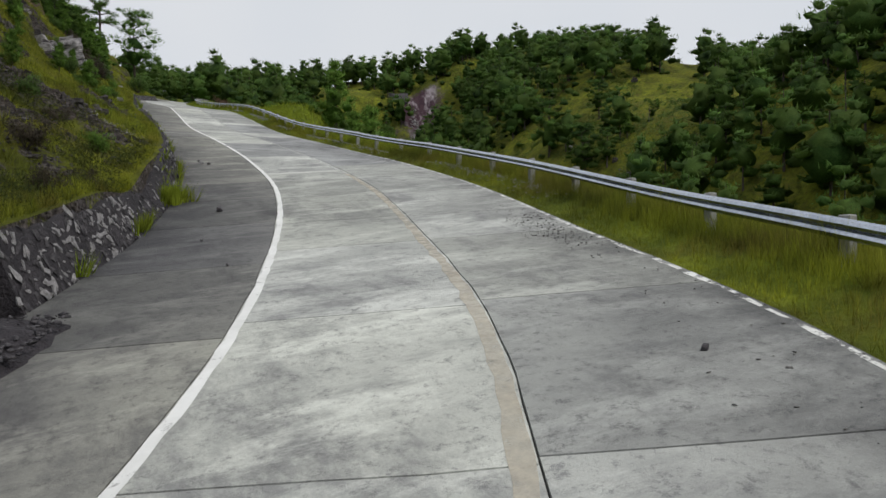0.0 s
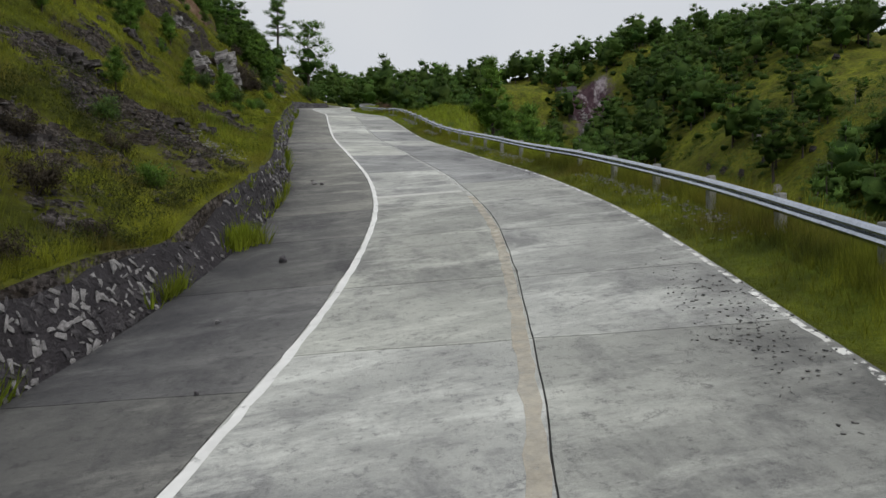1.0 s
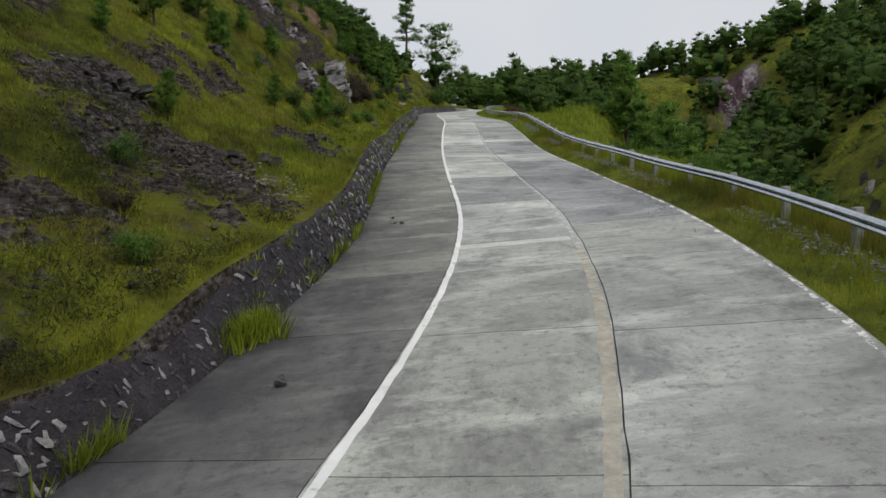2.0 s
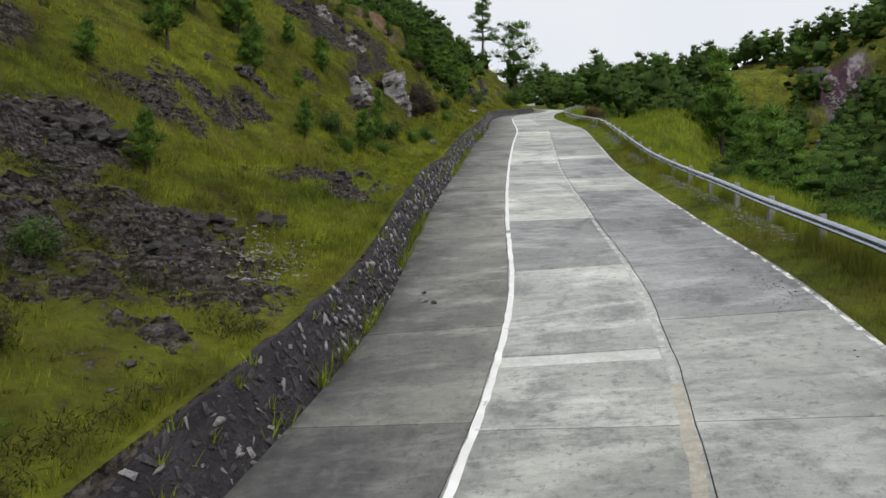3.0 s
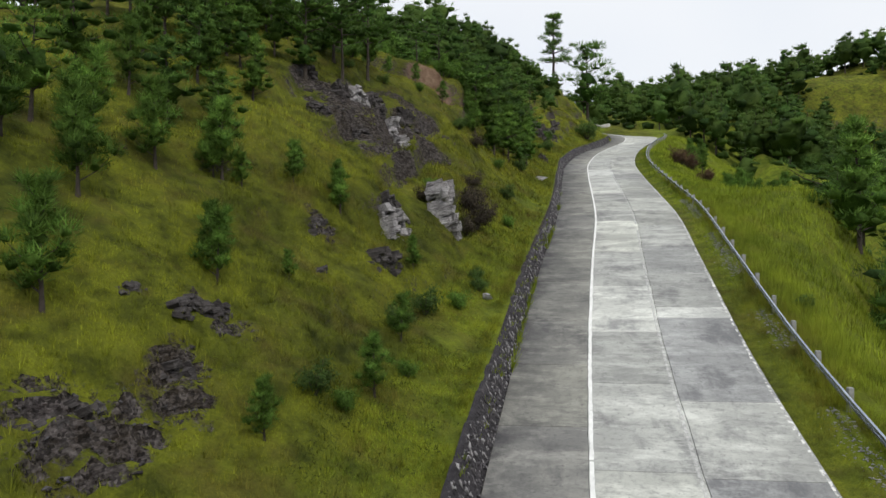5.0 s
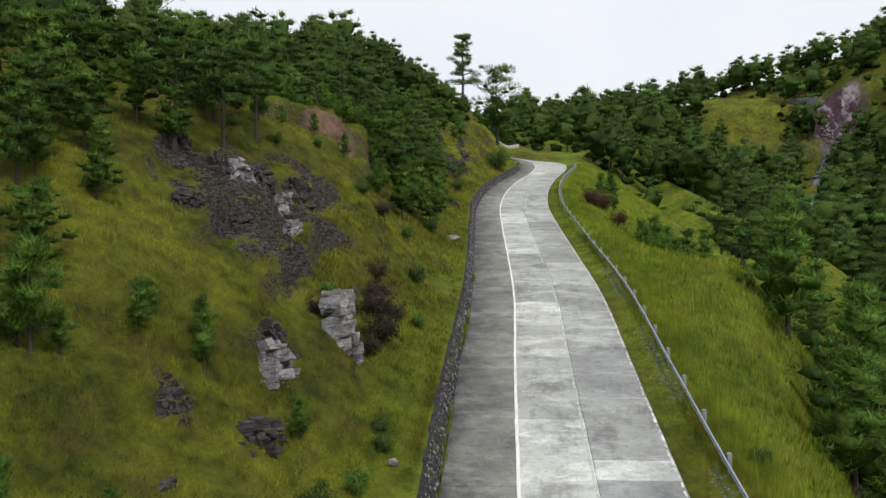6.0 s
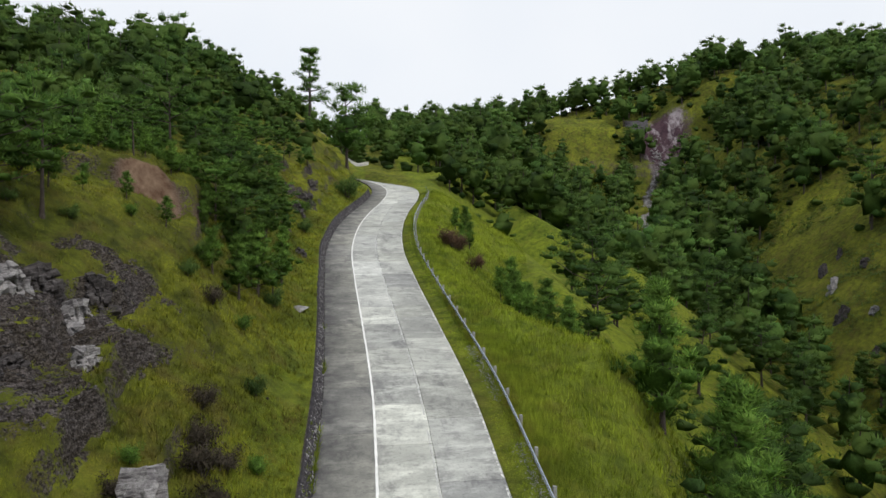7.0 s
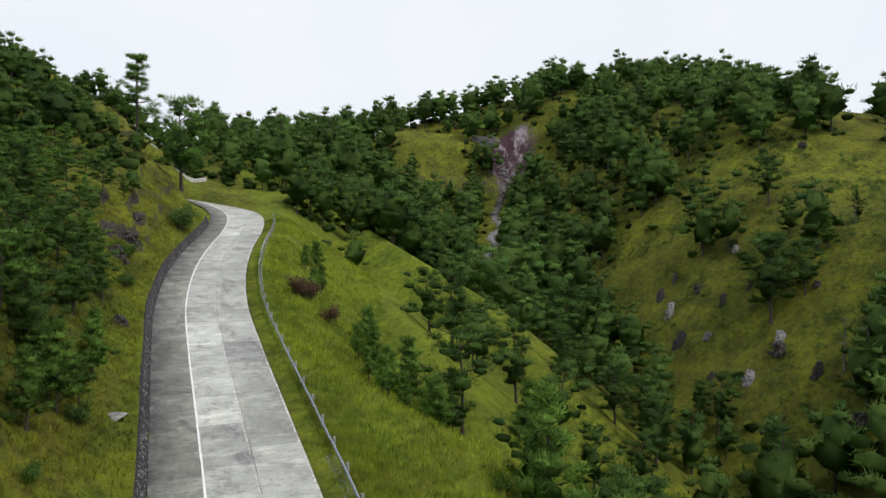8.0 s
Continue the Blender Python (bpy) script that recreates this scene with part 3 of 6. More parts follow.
def land(x, y):
    """The land as built, with the road's bed cut into it."""
    x, y = np.asarray(x, float), np.asarray(y, float)
    z = ground_z(x, y)
    dxc = line_x(y + 0.5) - line_x(y - 0.5)
    o = (x - line_x(y)) / np.sqrt(1 + dxc**2)
    z = z + sstep(0.12, 0.4, bareness(x, y)) * ledges(x, y, z) * sstep(-7.4, -8.6, o)
    # slide scar and red cutting, both hollows
    z = z - 5.0 * np.exp(-(((x - 137) / 8) ** 2) - ((y - 291) / 8) ** 2) * (1 + 0.5 * vnoise(x, y, 5, 88))
    s, t = cutting(x, y)
    z = z + 2.6 * sstep(0.7, -0.7, s + 0.4 * vnoise(x, y, 1.4, 181)) * sstep(-29, -24, x) * sstep(67, 61, y) * sstep(-15.5, -17.5, x)
    z = z - 0.7 * np.exp(-(((s - 1.0) / 0.9) ** 2) - (t / 2.0) ** 4)
    yr = np.clip(y - dxc / np.sqrt(1 + dxc**2) * o * -1, -60, 146)
    bed = spline(ROAD_Z, yr) + spline(ROAD_K, yr) * np.clip(o, W_LEFT, W_RIGHT) - 0.32
    dip = np.exp(-(((y + 22.3) / 1.9) ** 2))
    z = z - 0.42 * dip * sstep(-9.6, -7.4, o) * (o < -6.4)
    cut = (o > -7.0) & (o < W_RIGHT - 0.05) & (y < 147) & (y > -62)
    z = np.where(cut, np.minimum(bed, z), z)
    near = (y > 136) & (y < 195) & (x > -45) & (x < 30)
    if near.any():
        xs, ys = x[near], y[near]
        d = np.hypot(xs[:, None] - EXT_P[:, 0], ys[:, None] - EXT_P[:, 1])
        j = d.argmin(1)
        dm, rz = d[np.arange(len(j)), j], EXT_P[j, 2]
        w = sstep(6.5, 11.5, dm)
        zz = z[near]
        blend = (rz - 0.12) * (1 - w) + zz * w
        blend = np.where(dm < 6.6, np.where((dm < 3.3) | (EXT_U[j] > 146), np.minimum(rz - 0.3, blend), blend), blend)
        z[near] = np.where(ys > 147, blend, zz)
    return z


def spaced(a, b, first, growth):
    """Values from a to b whose steps start at first and grow."""
    out, s = [a], first
    while abs(out[-1] - a) < abs(b - a):
        out.append(out[-1] + math.copysign(s, b - a))
        s *= growth
    return out


# ---------------------------------------------------------------- the land
cols = spaced(-34, -1300, 0.6, 1.09)[::-1] + list(np.arange(-33.6, -20, 0.42)) + list(np.arange(-20, -7.25, 0.22)) + [-7.15, -6.95, -6.5, -4, 0, 3, 3.40, 3.47, 3.75]
cols += list(np.arange(4.1, 22, 0.5)) + spaced(22, 200, 0.8, 1.015) + spaced(203, 1400, 4, 1.12)
rows = spaced(-50, -900, 0.6, 1.14)[::-1][:-1] + list(np.arange(-50, -32, 0.42)) + list(np.arange(-32, 6, 0.24)) + list(np.arange(6, 62, 0.36)) + list(np.arange(62, 170, 0.9)) + list(np.arange(170, 300, 2.2)) + spaced(302, 1700, 3, 1.1)
cols, rows = np.array(sorted(set(cols))), np.array(sorted(set(rows)))
GY, GO = np.meshgrid(rows, cols, indexing="ij")
gd = line_x(GY + 0.5) - line_x(GY - 0.5)
GX = line_x(GY) + GO * np.sqrt(1 + gd**2)
GZ = land(GX.ravel(), GY.ravel()).reshape(GX.shape)
nr, nc = GX.shape
idx = np.arange(nr * nc).reshape(nr, nc)
quads = np.stack([idx[:-1, :-1], idx[:-1, 1:], idx[1:, 1:], idx[1:, :-1]], -1).reshape(-1, 4)
ground_mesh = big_mesh("ground", np.stack([GX, GY, GZ], -1).reshape(-1, 3), quads, GROUND, True)
gx, gy = GX.ravel(), GY.ravel()
bare = bareness(gx, gy).astype(np.float32)
# raw slide, its rubble chute, and the red cutting on the near hill
slide = np.exp(-((((gx - 137) / 10.5) ** 2 + ((gy - 290) / 11) ** 2) ** 1.6)) + 0.35 * vnoise(gx, gy, 6, 191) * (np.hypot(gx - 137, gy - 290) < 18)
bare += (0.7 * np.clip(slide, 0, 1)).astype(np.float32)
cut_s, cut_t = cutting(gx, gy)
soil = np.exp(-((((cut_s - 0.2) / 1.1) ** 2 + (cut_t / 2.3) ** 2) ** 2))
soil = soil + 0.6 * np.exp(-(((gx + 15.6) / 0.9) ** 2) - ((gy - 57.4) / 1.2) ** 2)
bare += (0.75 * soil).astype(np.float32)
chute_x = 121 + (gy - 267) * 0.55 + 2.5 * np.sin(gy * 0.25)
bare += (0.6 * np.exp(-(((gx - chute_x) / 2.2) ** 2)) * (gy > 198) * (gy < 290)).astype(np.float32)
lush = sstep(3, 5, gx - line_x(gy)) * (1 - sstep(40, 75, gx - line_x(gy)))
lush = lush + 0.7 * sstep(-12, -8.5, gx - line_x(gy)) * (gx < line_x(gy) - 6.9) * sstep(-12, -4, gy)
for nm, val in (("slide", np.clip(slide * 1.6, 0, 1)), ("soil", np.clip(soil * 1.5, 0, 1))):
    att = ground_mesh.attributes.new(nm, "FLOAT", "POINT")
    att.data.foreach_set("value", val.astype(np.float32))
att = ground_mesh.attributes.new("lush", "FLOAT", "POINT")
att.data.foreach_set("value", lush.astype(np.float32))
att = ground_mesh.attributes.new("bare", "FLOAT", "POINT")
att.data.foreach_set("value", bare)
ground = tagged(part("ground", ground_mesh, None), "steep grassy mountain land with rock showing through", "hillside", kind="structure")


# ---------------------------------------------------------------- trees, built as arrays
def tube(points, radii, sides=6):
    pts = [Vector(p) for p in points]
    vs, fs = [], []
    for i, p in enumerate(pts):
        ax = (pts[min(i + 1, len(pts) - 1)] - pts[max(i - 1, 0)]).normalized()
        u = ax.orthogonal().normalized()
        v = ax.cross(u)
        for k in range(sides):
            a = 2 * math.pi * k / sides
            vs.append(p + (u * math.cos(a) + v * math.sin(a)) * radii[i])
    for i in range(len(pts) - 1):
        for k in range(sides):
            a, b = i * sides + k, i * sides + (k + 1) % sides
            fs.append((a, b, b + sides, a + sides))
    return vs, fs


def tufts(rng, centres, spread, count, length, width, up=0.5, flat=0.6, level=1.0):
    """Leaf bunches: count narrow triangles round each centre. Returns vertices, faces and normals as arrays."""
    c = np.repeat(np.asarray(centres, float), count, 0)
    n = len(c)
    base = c + rng.normal(0, 1, (n, 3)) * spread * np.array([1, 1, flat])
    d = (rng.normal(0, 1, (n, 3)) + np.array([0, 0, up])) * np.array([1, 1, level])
    d /= np.linalg.norm(d, axis=1, keepdims=True)
    side = np.cross(d, rng.normal(0, 1, (n, 3)))
    side /= np.linalg.norm(side, axis=1, keepdims=True) + 1e-9
    ln = length * rng.uniform(0.7, 1.3, (n, 1))
    wd = width * rng.uniform(0.7, 1.3, (n, 1))
    tri = np.stack([base - d * ln * 0.4 - side * wd, base - d * ln * 0.4 + side * wd, base + d * ln * 0.6], 1)
    away = c - np.asarray(centres, float).mean(0)
    away /= np.linalg.norm(away, axis=1, keepdims=True) + 1e-6
    out = (base - c) / (np.linalg.norm(base - c, axis=1, keepdims=True) + 1e-6) * 0.8 + away * 0.7 + np.array([0, 0, 0.55]) + rng.normal(0, 0.25, (n, 3))
    out /= np.linalg.norm(out, axis=1, keepdims=True)
    tri = facing(tri, out)
    return tri.reshape(-1, 3), np.arange(n * 3).reshape(-1, 3), np.repeat(out, 3, 0)


GOLD = (1 + math.sqrt(5)) / 2
ICO_V = np.array([(a, b * GOLD, 0) for a in (-1, 1) for b in (-1, 1)] + [(0, a, b * GOLD) for a in (-1, 1) for b in (-1, 1)] + [(b * GOLD, 0, a) for a in (-1, 1) for b in (-1, 1)]) / math.hypot(1, GOLD)
ICO_F = np.array([t for t in itertools.combinations(range(12), 3) if all(np.linalg.norm(ICO_V[p] - ICO_V[q]) < 1.2 for p, q in itertools.combinations(t, 2))])
ICO_F = np.array([t if np.dot(np.cross(ICO_V[t[1]] - ICO_V[t[0]], ICO_V[t[2]] - ICO_V[t[0]]), ICO_V[t[0]]) > 0 else t[::-1] for t in ICO_F])


def pads(rng, centres, radii, count, length, width, flat=0.5, core=0.60, droop=0.45):
    """Foliage in rounded pads: a dense ragged core in each, bristling with needle bunches.
    Returns vertices, triangles, normals and one tone for each vertex."""
    c, r = np.asarray(centres, float), np.asarray(radii, float)
    n = len(c)
    squash = np.array([1, 1, flat])
    heart = c.mean(0)
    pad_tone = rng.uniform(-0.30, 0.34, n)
    hull = c[:, None] + ICO_V[None] * (r[:, None] * rng.uniform(0.55, 1.3, (n, 12)))[..., None] * core * squash
    axis = (c - heart) / (np.linalg.norm(c - heart, axis=1, keepdims=True) + 0.3)
    hull_n = (ICO_V[None] + axis[:, None] * 0.8 + np.array([0, 0, 0.2])).reshape(-1, 3) + rng.normal(0, 0.35, (n * 12, 3))
    hull_f = (np.arange(n)[:, None, None] * 12 + ICO_F[None]).reshape(-1, 3)
    m = n * count
    way = rng.normal(0, 1, (m, 3))
    way /= np.linalg.norm(way, axis=1, keepdims=True)
    way[:, 2] = np.where(way[:, 2] < -0.35, -way[:, 2], way[:, 2])
    cc, rr = np.repeat(c, count, 0), np.repeat(r, count)[:, None]
    base = cc + way * rr * rng.uniform(0.62, 1.0, (m, 1)) * squash
    d = way * np.array([1, 1, 0.8]) + np.array([0, 0, droop]) + rng.normal(0, 0.45, (m, 3))
    d /= np.linalg.norm(d, axis=1, keepdims=True)
    side = np.cross(d, rng.normal(0, 1, (m, 3)))
    side /= np.linalg.norm(side, axis=1, keepdims=True) + 1e-9
    ln, wd = length * rng.uniform(0.6, 1.35, (m, 1)), width * rng.uniform(0.6, 1.35, (m, 1))
    out = way * 0.8 + np.repeat(axis, count, 0) * 0.8 + np.array([0, 0, 0.25]) + rng.normal(0, 0.25, (m, 3))
    tri = facing(np.stack([base - d * ln * 0.35 - side * wd, base - d * ln * 0.35 + side * wd, base + d * ln * 0.65], 1), out)
    nn = np.concatenate([hull_n, np.repeat(out, 3, 0)])
    nn /= np.linalg.norm(nn, axis=1, keepdims=True)
    # cores get a lower tone than the needles: inner shade put into colour
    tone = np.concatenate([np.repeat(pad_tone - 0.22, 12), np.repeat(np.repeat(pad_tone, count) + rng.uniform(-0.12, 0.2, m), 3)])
    return np.concatenate([hull.reshape(-1, 3), tri.reshape(-1, 3)]), np.concatenate([hull_f, np.arange(m * 3).reshape(-1, 3) + n * 12]), nn, tone


def toned(mesh, tone):
    att = mesh.attributes.new("tone", "FLOAT", "POINT")
    att.data.foreach_set("value", np.asarray(tone, np.float32))
    return mesh


# limbs, where they start, reach, rise, pads on each, size of a pad
STYLES = {"broad": (14, 0.20, 0.36, 0.22, 2, 0.135), "tall": (24, 0.34, 0.23, 0.10, 2, 0.058), "umbrella": (13, 0.42, 0.46, 0.30, 2, 0.125),
          "cone": (18, 0.10, 0.26, 0.40, 2, 0.115), "young": (13, 0.12, 0.28, 0.85, 2, 0.115), "sparse": (13, 0.55, 0.36, 0.15, 1, 0.060)}


def pine_arrays(seed, h, style="broad"):
    """Trunk and limbs of one pine h metres high, and the places and sizes of its foliage pads."""
    rng = np.random.default_rng(seed)
    nl, start, reach, lift, per, size = STYLES[style]
    lean = rng.normal(0, 0.03 * h, 2)
    bend = lambda z: np.array([lean[0] * (z / h) ** 2 + 0.05 * math.sin(z * 0.9 + seed), lean[1] * (z / h) ** 2, z])
    tv, tf = tube([bend(h * s) for s in (-0.03, 0.05, 0.2, 0.4, 0.6, 0.8, 0.97)], [0.030 * h, 0.022 * h, 0.017 * h, 0.014 * h, 0.011 * h, 0.007 * h, 0.002 * h], 7)
    tv, tf = list(tv), list(tf)
    centres, radii = [], []
    for i in range(nl):
        s = start + (1 - start) * (i + 0.3) / nl
        if style == "tall":
            s = start + (1 - start) * (math.floor(i / 4) * 4 + 1.5) / nl + rng.uniform(-0.012, 0.012)
        s = min(s, 0.98)
        rel = (s - start) / (1 - start)
        prof = {"broad": math.sin(math.pi * (0.24 + 0.66 * rel)), "tall": 1.05 - 0.75 * rel, "umbrella": 0.45 + 0.70 * math.sin(math.pi * (0.15 + 0.75 * rel)), "cone": 1.02 - 0.86 * rel, "young": 0.98 - 0.70 * rel, "sparse": 0.9 - 0.2 * rel}[style]
        ln = h * reach * prof * rng.uniform(0.6, 1.15)
        a = i * 2.4 + rng.uniform(-0.5, 0.5)
        rise = lift + rng.uniform(-0.12, 0.15) + 0.25 * rel
        p0 = bend(h * s)
        d = np.array([math.cos(a), math.sin(a), 0])
        mid = p0 + d * ln * 0.55 + np.array([0, 0, ln * rise * 0.4])
        tip = p0 + d * ln + np.array([0, 0, ln * rise])
        lv, lf = tube([p0, mid, tip], [0.009 * h * (1.1 - 0.6 * rel), 0.005 * h, 0.0015 * h], 4)
        k = len(tv)
        tv += lv
        tf += [tuple(x + k for x in f) for f in lf]
        for j in range(per):
            f = 1.0 - j / per * rng.uniform(0.7, 1.2) + rng.uniform(-0.06, 0.04)
            q = p0 + (mid - p0) * (f / 0.55) if f < 0.55 else mid + (tip - mid) * (f - 0.55) / 0.45
            centres.append(q + rng.normal(0, 1, 3) * np.array([0.08, 0.08, 0.04]) * ln + np.array([0, 0, 0.02 * h]))
            radii.append(size * h * (0.55 + 0.5 * prof) * rng.uniform(0.75, 1.3))
    for _ in range(2):
        centres.append(bend(h * rng.uniform(0.93, 0.99)) + rng.normal(0, 0.02 * h, 3))
        radii.append(size * h * 0.75)
    return tv, tf, np.array(centres), np.array(radii), rng


def make_tree(name, seed, h, style, label, group, needle=None, blade=(0.052, 0.0046), count=54, category="pine tree", flat=0.5, core=0.56):
    """blade: length and half width of a needle bunch, as shares of the height."""
    tv, tf, centres, radii, rng = pine_arrays(seed, h, style)
    tree = thing(name, label, category, group)
    part("trunk", from_arrays("trunk", tv, tf, BARK, True), None, tree, "rough grey-brown trunk with bare limbs")
    cv, cf, cn, tone = pads(rng, centres, radii, count, blade[0] * h, blade[1] * h, flat, core)
    if style in ("broad", "cone", "young"):
        heart = [(centres[:, 0].mean(), centres[:, 1].mean(), h * f) for f in (0.38, 0.58)]
        hv, hf, hn, ht = pads(rng, heart, [h * 0.17, h * 0.15], 44, blade[0] * h, blade[1] * h, 1.0, 0.8 if style != "young" else 0.45)
        # the heart's lowered tone paints the shade deep within the crown
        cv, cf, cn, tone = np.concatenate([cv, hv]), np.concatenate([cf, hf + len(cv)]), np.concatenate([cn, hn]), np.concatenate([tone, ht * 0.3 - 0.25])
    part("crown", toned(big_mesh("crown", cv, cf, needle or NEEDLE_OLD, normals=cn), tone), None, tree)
    return tree


def make_bush(name, seed, h, mat, label, group, category="shrub", wide=0.75):
    rng = np.random.default_rng(seed)
    bush = thing(name, label, category, group)
    centres = []
    for i in range(7):
        a, ln = rng.uniform(0, 6.28), rng.uniform(0.5, 1.0)
        tip = Vector((math.cos(a) * wide * h * 0.6 * ln, math.sin(a) * wide * h * 0.6 * ln, h * rng.uniform(0.45, 0.95)))
        lv, lf = tube([(0, 0, -0.1), tip * 0.5 + Vector((0, 0, 0.05 * h)), tip], [0.025 * h, 0.015 * h, 0.004 * h], 4)
        part("stem", from_arrays("stem", lv, lf, BARK, True), None, bush)
        for j in range(6):
            centres.append(np.array(tip) * rng.uniform(0.45, 1.05) + rng.normal(0, 0.09 * h, 3))
    cv, cf, cn = tufts(rng, centres, 0.10 * h, 34, 0.13 * h, 0.014 * h, 0.7, 0.8)
    cv[:, 2] = np.maximum(cv[:, 2], 0.02)
    part("foliage", big_mesh("foliage", cv, cf, mat, normals=cn), None, bush)
    return bush


def put(proto, x, y, scale=1.0, turn=None, sink=0.05, made=[]):
    z = float(land(np.array([x]), np.array([y]))[0]) - sink
    turn = random.uniform(0, 360) if turn is None else turn
    m = pose(x, y, z, 0, 0, turn)
    if proto.name not in made:
        made.append(proto.name)
        proto.matrix_basis = m
        proto.scale = (scale,) * 3
        return proto
    c = copy_thing(proto, m)
    c.scale = (scale,) * 3
    return c


# ---------------------------------------------------------------- road: bed, slabs, lines
def strip(u0, u1, o0, o1, up, thick, step=1.1, across=2, warp=0.0):
    """A closed slab that follows the road."""
    n = max(2, int(math.ceil((u1 - u0) / step)) + 1)
    us, os_ = np.meshgrid(np.linspace(u0, u1, n), np.linspace(o0, o1, across + 1), indexing="ij")
    if warp:
        us, os_ = us + warp * vnoise(us, os_, 0.9, 201, 2), os_ + warp * vnoise(us, os_, 1.1, 202, 2) * (os_ > W_LEFT + 0.1) * (os_ < W_RIGHT - 0.05)
    top = road(us, os_, up).reshape(-1, 3)
    bot = road(us, os_, up - thick).reshape(-1, 3)
    m, w = n * (across + 1), across + 1
    faces = []
    for i in range(n - 1):
        for j in range(across):
            a = i * w + j
            faces.append((a, a + 1, a + w + 1, a + w))
    ring = [j for j in range(w)] + [i * w + across for i in range(1, n)] + [(n - 1) * w + j for j in range(across - 1, -1, -1)] + [i * w for i in range(n - 2, 0, -1)]
    for a, b in zip(ring, ring[1:] + ring[:1]):
        faces.append((b, a, a + m, b + m))
    return np.concatenate([top, bot]), faces


road_bed_v, road_bed_f = strip(-60, 198.5, W_LEFT - 0.02, W_RIGHT, -0.02, 0.3, 1.5, 4)
road_thing = tagged(part("road", from_arrays("road", road_bed_v, road_bed_f, JOINT), None), "steep two-lane concrete mountain road with cracked joints", "road", kind="structure")

LEFT_JOINTS = [-60, -55, -50, -45.5, -41.6, -38, -34, -28.8, -25.4, -20.9, -16.5, -13.35, -7.0, -0.4, 1.9, 6.7, 13.2, 18.8, 25.7, 33.1, 38.5, 43.6, 48.8, 53.9, 59.9, 64.9, 70.6, 77, 83.6, 91, 99.7]
LEFT_JOINTS += [106, 112, 118, 124, 130, 135.5, 140, 146, 151.5, 157, 162.5, 168, 174, 180, 198]
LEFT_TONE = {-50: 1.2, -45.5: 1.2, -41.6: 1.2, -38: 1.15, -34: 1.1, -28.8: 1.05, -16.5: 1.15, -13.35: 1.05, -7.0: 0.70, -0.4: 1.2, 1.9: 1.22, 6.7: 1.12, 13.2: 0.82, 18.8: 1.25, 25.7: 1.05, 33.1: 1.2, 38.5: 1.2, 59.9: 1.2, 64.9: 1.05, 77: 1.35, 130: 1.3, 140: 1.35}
RIGHT_JOINTS = [-60, -54, -48, -43, -37.9, -33.8, -28.8, -25.6, -21.2, -16.4, -11.8, -7.3, -2.9, 1.8, 6.4, 11.7, 20.7, 22.2, 28.1, 34.6, 41.5, 48, 56, 61.8, 65.3, 72, 77.5, 83.4, 89.7, 96, 103, 110, 117]
RIGHT_JOINTS += [124, 131, 138, 144, 150, 155, 160, 166, 172, 180, 198]
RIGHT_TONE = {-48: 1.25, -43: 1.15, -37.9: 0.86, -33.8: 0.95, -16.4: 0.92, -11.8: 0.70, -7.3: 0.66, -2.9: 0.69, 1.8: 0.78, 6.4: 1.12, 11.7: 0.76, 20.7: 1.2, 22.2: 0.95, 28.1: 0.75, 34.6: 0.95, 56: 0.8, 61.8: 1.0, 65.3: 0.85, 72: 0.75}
SHOULDER_JOINTS = [-60, -54, -49, -44, -39.4, -34.6, -30, -25, -20.5, -16.2, -11.4, -6.7, -2.7, 4, 9.5, 15, 20.2, 26.5, 33.1, 40, 46.5, 53, 60, 66, 72.5, 79, 86, 93, 100, 107, 114, 121, 128, 135, 142, 148, 154, 160, 167, 175, 198]
rng_slab = random.Random(5)


def lay(joints, o0, o1, mat, tones, name, grimy=False):
    for a, b in zip(joints, joints[1:]):
        g = 0.012
        v, f = strip(a + g, b - g, o0, o1, rng_slab.uniform(-0.001, 0.001), 0.22, 0.55 if a < 40 else 1.2, 4 if a < 40 else 2, 0.035)
        me = from_arrays(name, v, f, mat)
        if grimy:
            half = len(v) // 2
            wide = 5 if a < 40 else 3
            fr = np.tile(np.linspace(1, 0, wide) ** 1.15, half // wide)
            if o0 > 0:
                fr = fr[::-1] * np.interp(a, [-40, -30, -22, 20], [0.9, 0.75, 0.3, 0.2])
            ga = me.attributes.new("gutter", "FLOAT", "POINT")
            ga.data.foreach_set("value", np.concatenate([fr, fr]).astype(np.float32))
        ob = part(name, me, None, road_thing)
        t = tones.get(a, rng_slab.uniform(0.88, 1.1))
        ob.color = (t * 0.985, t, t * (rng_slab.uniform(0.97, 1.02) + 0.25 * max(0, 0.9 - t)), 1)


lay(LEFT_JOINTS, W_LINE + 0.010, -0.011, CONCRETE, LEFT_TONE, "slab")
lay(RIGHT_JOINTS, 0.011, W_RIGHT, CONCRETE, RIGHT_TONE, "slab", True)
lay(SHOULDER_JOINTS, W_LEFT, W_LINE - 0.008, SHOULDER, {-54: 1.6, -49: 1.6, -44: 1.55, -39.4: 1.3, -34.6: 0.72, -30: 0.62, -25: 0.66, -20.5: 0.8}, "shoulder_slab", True)


